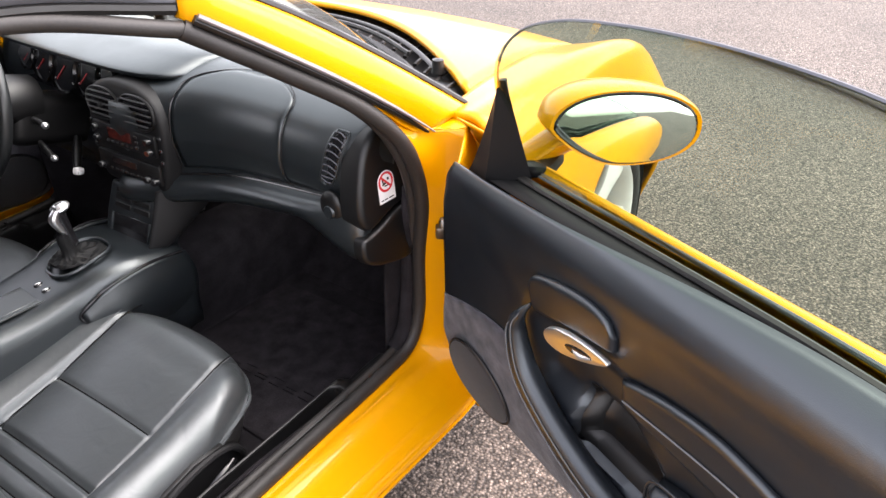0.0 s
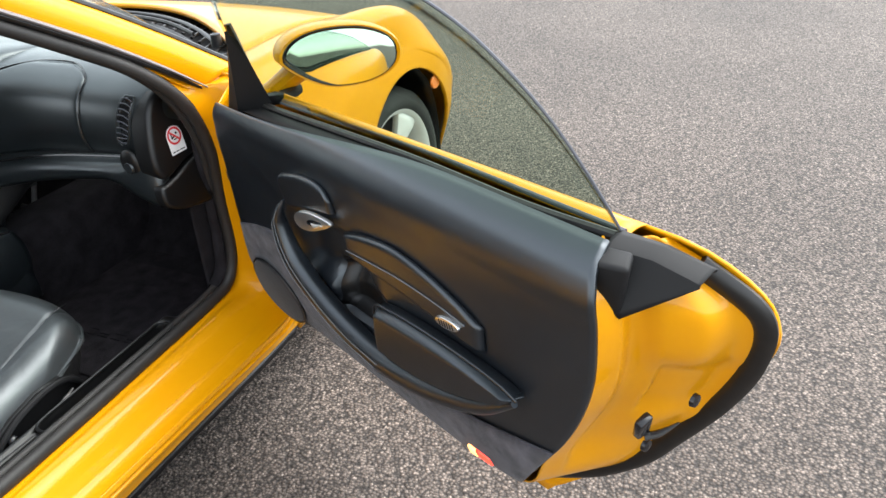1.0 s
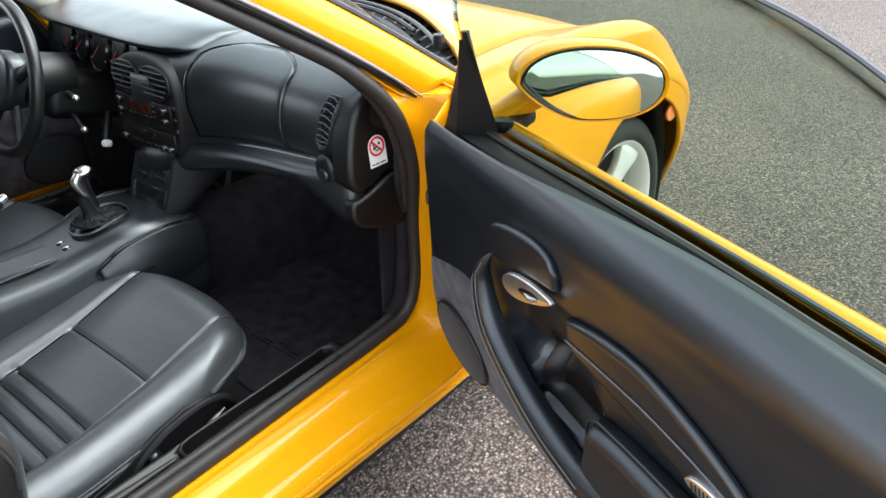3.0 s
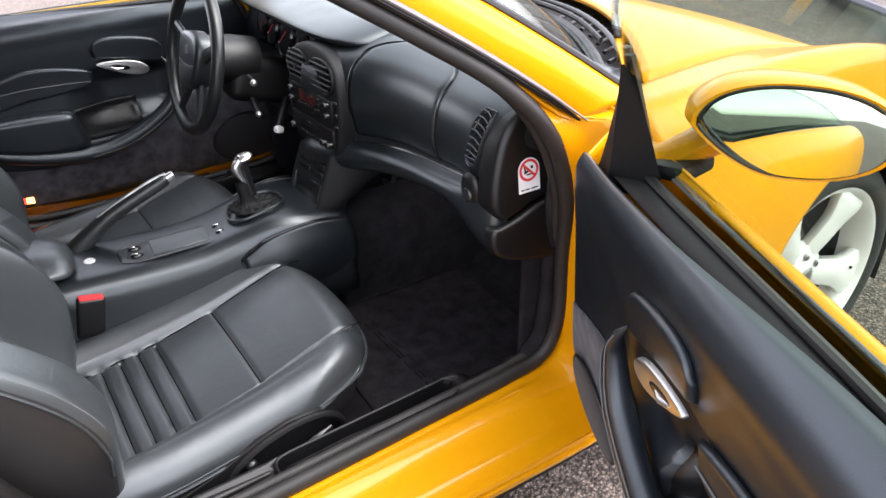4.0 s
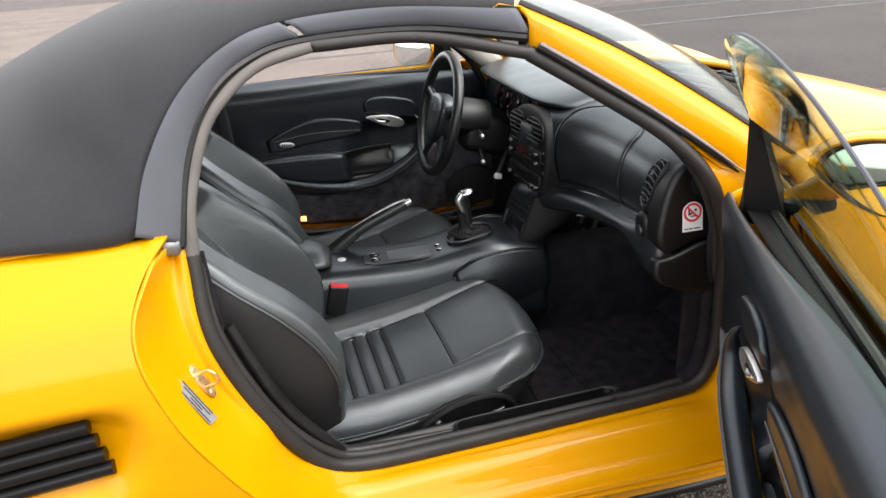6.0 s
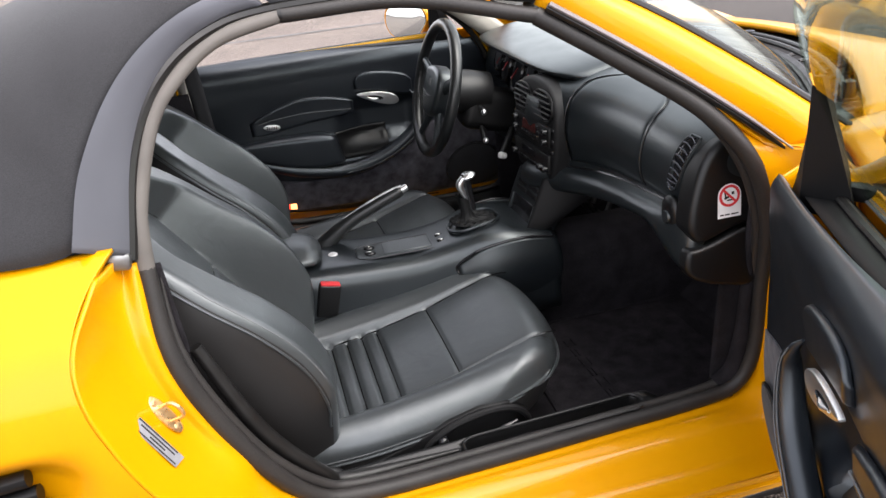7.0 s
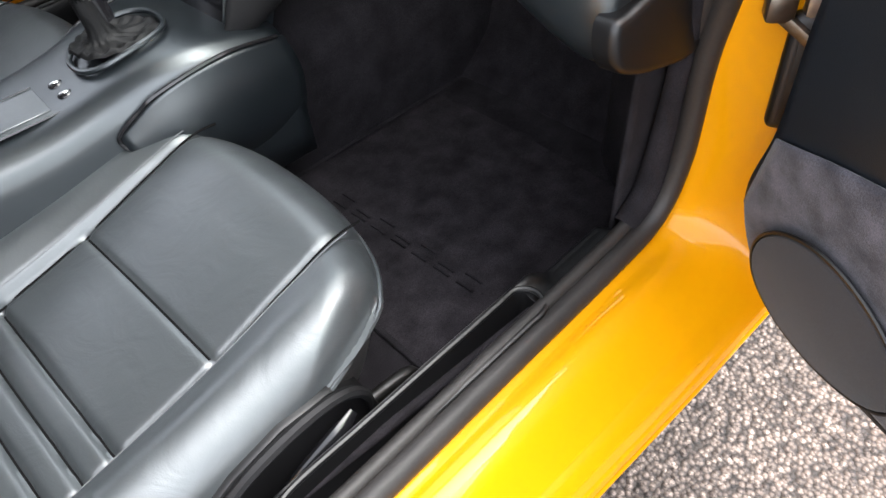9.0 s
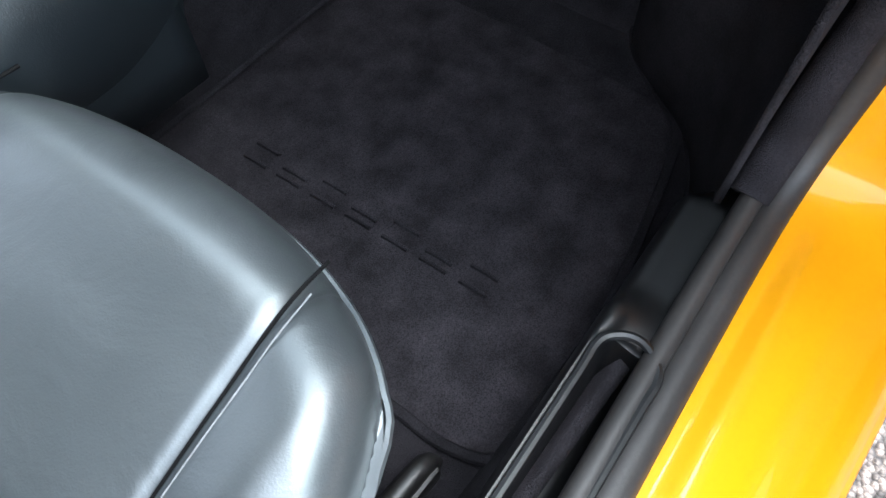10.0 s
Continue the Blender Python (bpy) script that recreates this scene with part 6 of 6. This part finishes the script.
for x in (-0.074, 0.058, 0.078):
    part("climate_knob", lathe([(0.001, 0.014), (0.006, 0.014), (0.0075, 0.012), (0.008, 0.0)], 14, CM @ pose(x, -0.078, 0.006)), GLOSSBLACK, clim)
for k in range(3):
    for x in (-0.095, 0.096):
        part("stack_button", rbox(0.009, 0.010, 0.006, CM @ pose(x, -0.035 + 0.026 * k, 0.001), 0.002, 1), GLOSSBLACK, pod)

# lower console with slots and cubby
LM = frame_axes((-0.785, 0.0, 0.548), (0.105, -1, 0), (0.40, 0, 1))
low = part("lower_console", slab([(-0.085, -0.070), (0.085, -0.070), (0.087, 0.0), (0.080, 0.070), (-0.080, 0.070), (-0.087, 0.0)], 0.06, LM @ pose(0, 0, -0.06), 0.008, 3), VINYL, car, "black lower console with switches and open cubby")
part("cubby", rbox(0.118, 0.050, 0.004, LM @ pose(0, -0.026, 0.0005), 0.002), GLOSSBLACK, low, "dark open storage cubby")
part("cubby_shelf", rbox(0.118, 0.005, 0.010, LM @ pose(0, -0.050, 0.004), 0.002), VINYL, low)
part("cubby_lip", tube([LM @ Vector(p) for p in ((-0.062, -0.002, 0.002), (-0.062, -0.050, 0.002), (0.062, -0.050, 0.002), (0.062, -0.002, 0.002))], 0.003, 6, 40, smooth_path=False), VINYL, low)
for k in range(3):
    part("blank_switch", rbox(0.052, 0.012, 0.004, LM @ pose(-0.031, 0.052 - 0.017 * k, 0.001), 0.0015, 1), PLASTIC, low)
    part("blank_switch", rbox(0.052, 0.012, 0.004, LM @ pose(0.031, 0.052 - 0.017 * k, 0.001), 0.0015, 1), PLASTIC, low)
for sg in (-1, 1):
    rows = [[(-0.752 + 0.010 * sg, sg * 0.083, 0.625), (-0.70, sg * 0.112, 0.640), (-0.60, sg * 0.125, 0.650), (-0.50, sg * 0.125, 0.655)],
            [(-0.778 + 0.010 * sg, sg * 0.086, 0.560), (-0.72, sg * 0.112, 0.565), (-0.63, sg * 0.122, 0.595), (-0.52, sg * 0.120, 0.625)],
            [(-0.803 + 0.010 * sg, sg * 0.084, 0.495), (-0.755, sg * 0.098, 0.505), (-0.67, sg * 0.100, 0.550), (-0.56, sg * 0.095, 0.605)],
            [(-0.812 + 0.010 * sg, sg * 0.066, 0.470), (-0.775, sg * 0.070, 0.478), (-0.70, sg * 0.070, 0.525), (-0.60, sg * 0.065, 0.590)]]
    part("console_flank", loft(rows, 20, 20), SIDEVINYL, low, "rounded black console side", 0.004)

# ---- tunnel console ----
TOP_Z = curve1((-1.50, -1.32, -1.22, -1.05, -0.99, -0.93, -0.86, -0.80, -0.74), (0.500, 0.497, 0.490, 0.489, 0.500, 0.515, 0.518, 0.505, 0.49))
rows = []
for x in np.linspace(-1.50, -0.745, 40):
    z = TOP_Z(x)
    w = 0.102 + 0.020 * step(-1.0, -0.85, x)
    rows.append([(x, s * yy, zz) for s, yy, zz in [(-1, w + 0.012, 0.30), (-1, w + 0.010, z - 0.06), (-1, w + 0.004, z - 0.026), (-1, w - 0.010, z - 0.008), (-1, w - 0.035, z)] + [(1, 0.0, z + 0.001)] + [(1, w - 0.035, z), (1, w - 0.010, z - 0.008), (1, w + 0.004, z - 0.026), (1, w + 0.010, z - 0.06), (1, w + 0.012, 0.30)]])
con = part("tunnel_console", sheet([spline(r, 41) for r in rows]), VINYL, car, "black leather-covered centre console", 0.004, sharp=1.2)
for sg in (-1, 1):
    part("console_knee", loft([[(-0.995, sg * 0.112, 0.452), (-0.93, sg * 0.128, 0.492), (-0.84, sg * 0.134, 0.505), (-0.75, sg * 0.130, 0.492)],
                               [(-0.990, sg * 0.122, 0.430), (-0.92, sg * 0.142, 0.446), (-0.84, sg * 0.148, 0.450), (-0.74, sg * 0.140, 0.445)],
                               [(-0.965, sg * 0.122, 0.395), (-0.91, sg * 0.140, 0.385), (-0.83, sg * 0.142, 0.380), (-0.74, sg * 0.132, 0.385)],
                               [(-0.94, sg * 0.112, 0.35), (-0.90, sg * 0.118, 0.33), (-0.83, sg * 0.118, 0.32), (-0.75, sg * 0.115, 0.32)]], 20, 20), VINYL, con, "rounded black knee pad on the console", 0.004)
    part("knee_seam", tube([(-0.990, sg * 0.119, 0.430), (-0.996, sg * 0.114, 0.452), (-0.965, sg * 0.121, 0.476), (-0.93, sg * 0.129, 0.494), (-0.84, sg * 0.135, 0.507), (-0.76, sg * 0.131, 0.495)], 0.003, 6, 40), GLOSSBLACK, con)
lid_rows = [[(x, w * s, z - d * abs(s) ** 3) for s in np.linspace(-1, 1, 21)] for x, w, z, d in ((-1.306, 0.030, 0.512, 0.004), (-1.316, 0.070, 0.528, 0.020), (-1.345, 0.088, 0.545, 0.030), (-1.42, 0.094, 0.556, 0.034), (-1.52, 0.094, 0.560, 0.036), (-1.58, 0.090, 0.556, 0.04))]
part("armrest_lid", sheet([[p for p in r] for r in [[lid_rows[0][j] if i == 0 else spline([q[j] for q in lid_rows], 24)[i] for j in range(21)] for i in range(24)]]), LEATHER, con, "padded black armrest lid", 0.012)
PM = pose(-1.103, -0.022, 0.4885)
pan = part("switch_panel", slab([(x, y) for x, y in oval(0.122, 0.042, 40, 5.0)], 0.0026, PM, 0.001), LEATHER, con, "black switch panel with window switches")
part("panel_gap", tube([PM @ Vector((x, y, 0.0015)) for x, y in oval(0.123, 0.043, 40, 5.0)], 0.0016, 6, 90, closed=True), GLOSSBLACK, pan)
part("panel_lid", rbox(0.118, 0.066, 0.002, PM @ pose(0.002, 0, 0.0035), 0.0008, 1), LEATHER, pan)
for x in (-0.088, 0.090):
    for y in (-0.017, 0.015):
        part("switch_rocker", blob(0.014, 0.0095, 0.006, PM @ pose(x, y, 0.004, 0, 12, 10), n=18, k=8), GLOSSBLACK, pan, "glossy window switch")
        part("switch_mark", blob(0.007, 0.004, 0.0025, PM @ pose(x - 0.004, y, 0.0088), n=14, k=6), CHROME, pan)
part("round_lock_button", lathe([(0.001, 0.004), (0.010, 0.004), (0.012, 0.002), (0.012, 0.0)], 24, pose(-1.281, -0.010, 0.4935)), ALU, con, "round silver lock button")
# gear lever
ring = [(-0.925 + x, -0.012 + y, TOP_Z(-0.925 + x) + 0.008) for x, y in oval(0.064, 0.050, 24, 2.4)]
part("gear_boot_ring", tube(ring, 0.004, 8, 70, closed=True), VINYL, con, "black ring round the gear boot")
rows = []
for i, (s, z) in enumerate(((1.0, 0.522), (0.90, 0.528), (0.74, 0.524), (0.52, 0.526), (0.34, 0.531), (0.25, 0.545), (0.22, 0.566), (0.20, 0.584))):
    rows.append([(-0.925 - 0.006 * i * 0.5 + x * s * (1 + 0.05 * math.sin(5 * k + i)), -0.010 + y * s * (1 + 0.06 * math.cos(4 * k + i * 2)), z + 0.003 * math.sin(3 * k + i)) for k, (x, y) in enumerate(oval(0.058, 0.045, 30))])
part("gear_boot", sheet([[tuple(q) for q in even(r + [r[0]], 61)[:-1]] for r in [[spline([w[k] for w in rows], 22)[i] for k in range(30)] for i in range(22)]], close_v=True), BOOT, con, "creased black leather gear boot", sharp=2.0)
gl = part("gear_lever", tube([(-0.924, -0.004, 0.545), (-0.928, -0.003, 0.575), (-0.932, -0.002, 0.605), (-0.935, -0.001, 0.625), (-0.930, 0, 0.634)], [0.012, 0.0125, 0.014, 0.016, 0.010], 14, 30, up=(1, 0, 0)), GLOSSBLACK, con, "black and silver gear lever")
part("knob_cap", blob(0.021, 0.018, 0.009, pose(-0.927, 0, 0.633, 0, -12, 0), n=22, k=8), CHROME, gl, "silver knob cap")
part("knob_spine", tube([(-0.938, -0.010, 0.634), (-0.949, -0.010, 0.618), (-0.945, -0.011, 0.600), (-0.938, -0.011, 0.582), (-0.933, -0.010, 0.568)], [0.008, 0.010, 0.008, 0.0055, 0.003], 10, 30, up=(1, 0, 0)), CHROME, gl)
part("knob_mark", rbox(0.016, 0.0016, 0.001, pose(-0.927, 0, 0.6425, 0, -12, 0), 0.0003, 1), PRINT, gl)
for y in (-0.005, 0.0, 0.005):
    part("knob_mark", rbox(0.0014, 0.006, 0.001, pose(-0.927 + y * 1.2, 0, 0.6425, 0, -12, 0), 0.0003, 1), PRINT, gl)
# hand brake
hb = part("hand_brake", tube([(-1.36, 0.062, 0.445), (-1.29, 0.060, 0.500), (-1.22, 0.058, 0.548), (-1.15, 0.056, 0.580), (-1.10, 0.055, 0.600), (-1.085, 0.055, 0.605)], [0.022, 0.021, 0.017, 0.016, 0.015, 0.012], 12, 40), RIMLEATHER, car, "black leather hand brake lever with silver tip")
part("brake_spine", tube([(-1.24, 0.057, 0.556), (-1.18, 0.056, 0.584), (-1.12, 0.055, 0.608), (-1.085, 0.055, 0.617)], [0.002, 0.0035, 0.0045, 0.004], 8, 30, up=(0, 1, 0)), GREYMETAL, hb, "silver inlay")
part("brake_button", lathe([(0.001, 0.020), (0.007, 0.019), (0.0085, 0.015), (0.009, 0.0)], 16, frame_axes((-1.088, 0.055, 0.605), (0, 1, 0), (-0.35, 0, 0.93)) @ pose(0, 0, 0)), CHROME, hb)

# ---- steering wheel and column ----
WM = frame_axes((-0.918, 0.360, 0.772), (0.07, -1, 0), (0.27, 0, 0.963))   # x to the passenger, y up the rim, z towards the driver
sw = part("steering_wheel", tube([WM @ Vector((0.176 * math.cos(a), 0.176 * math.sin(a), 0)) for a in np.linspace(0, 2 * math.pi, 49)[:-1]], 0.0155, 14, 96, closed=True, up=tuple(WM.col[2][:3])), RIMLEATHER, car, "black leather four-spoke steering wheel")
hubp = [(-0.072, 0.010), (-0.060, 0.050), (-0.02, 0.062), (0.02, 0.062), (0.060, 0.050), (0.072, 0.010), (0.055, -0.055), (0.02, -0.075), (-0.02, -0.075), (-0.055, -0.055)]
part("airbag_pad", slab([tuple(p) for p in spline(hubp + [hubp[0]], 44)[:-1]], 0.040, WM @ pose(0, 0, -0.022), 0.014, 4), VINYL, sw, "black airbag pad")
part("pad_crest", slab([(-0.008, -0.010), (0.008, -0.010), (0.009, 0.008), (0, 0.012), (-0.009, 0.008)], 0.0015, WM @ pose(0, 0.018, 0.0178)), GREYMETAL, sw, "small shield badge")
part("pad_seam", tube([WM @ Vector(p) for p in ((-0.055, -0.012, 0.0185), (-0.02, -0.018, 0.0195), (0.02, -0.018, 0.0195), (0.055, -0.012, 0.0185))], 0.0012, 5, 24), STITCH, sw)
for a0, a1 in ((12, 20), (168, 160), (-58, -62), (238, 242)):
    p0, p1 = [Vector((r * math.cos(math.radians(a)), r * math.sin(math.radians(a)), 0)) for a, r in ((a0, 0.060), (a1, 0.168))]
    part("wheel_spoke", tube([WM @ (p0 + Vector((0, 0, -0.010))), WM @ ((p0 + p1) / 2 + Vector((0, 0, -0.008))), WM @ p1], [0.020, 0.015, 0.012], 10, 16, flat=0.6, up=tuple(WM.col[2][:3])), VINYL, sw)
part("steering_boss", lathe([(0.055, -0.02), (0.060, -0.06), (0.064, -0.09), (0.064, -0.15)], 28, WM), PLASTIC, sw, "black steering column shroud")
colm = part("column_cover", rbox(0.20, 0.105, 0.12, pose(-0.755, 0.360, 0.690, 0, 15, 0), 0.03, 4), PLASTIC, car, "black steering column cover")
for y, z, t in ((0.22, 0.725, 0.0), (0.50, 0.725, 0.0), (0.225, 0.665, -0.02)):
    s1 = 1 if y > 0.36 else -1
    stq = part("column_stalk", tube([(-0.80, 0.36 + s1 * 0.05, z - 0.02), (-0.815, y - s1 * 0.05, z), (-0.82, y, z + t)], [0.007, 0.006, 0.008], 10, 20), PLASTIC, colm, "black column stalk")
    part("stalk_tip", blob(0.008, 0.010, 0.008, pose(-0.82, y + s1 * 0.008, z + t)), CHROME, stq)
adj = part("adjust_lever", tube([(-0.72, 0.30, 0.640), (-0.75, 0.26, 0.615), (-0.774, 0.226, 0.597)], [0.010, 0.011, 0.009], 10, 20), PLASTIC, colm, "black lever with white tip")
part("lever_tip", rbox(0.022, 0.020, 0.018, pose(-0.777, 0.215, 0.596, 0, 20, 25), 0.006), WHITE, adj, "white lever tip")
part("knee_bolster", loft([[(-0.66, y, 0.66), (-0.69, y, 0.62), (-0.66, y, 0.53), (-0.58, y, 0.47), (-0.50, y, 0.46)] for y in (0.12, 0.3, 0.5, 0.60)], 16, 16), VINYL, car, "black knee trim under the wheel", 0.005)
for y in (0.24, 0.34, 0.46):
    pd = part("pedal", rbox(0.012, 0.055, 0.075, pose(-0.47, y, 0.33, 0, -28, 0), 0.004), RUBBER, car, "black rubber foot pedal")
    part("pedal_arm", tube([(-0.465, y, 0.35), (-0.43, y, 0.45), (-0.42, y, 0.56)], 0.008, 8), GREYMETAL, pd)
# seat belts on the rear pillars
for sg in (-1, 1):
    belt = part("seat_belt", loft([[(-1.548 - 0.02 * v, sg * (0.612 - 0.03 * v) + 0.022 * s * 0.3, 0.42 + 0.52 * v), (-1.590 - 0.02 * v, sg * (0.600 - 0.03 * v), 0.42 + 0.52 * v)] for v in (0, 0.5, 1) for s in (0,)], 14, 4), FABRIC, car, "black seat belt webbing", 0.0015)
    part("belt_guide", rbox(0.055, 0.018, 0.045, pose(-1.588, sg * 0.585, 0.93, 0, 10, 0), 0.008), PLASTIC, belt)
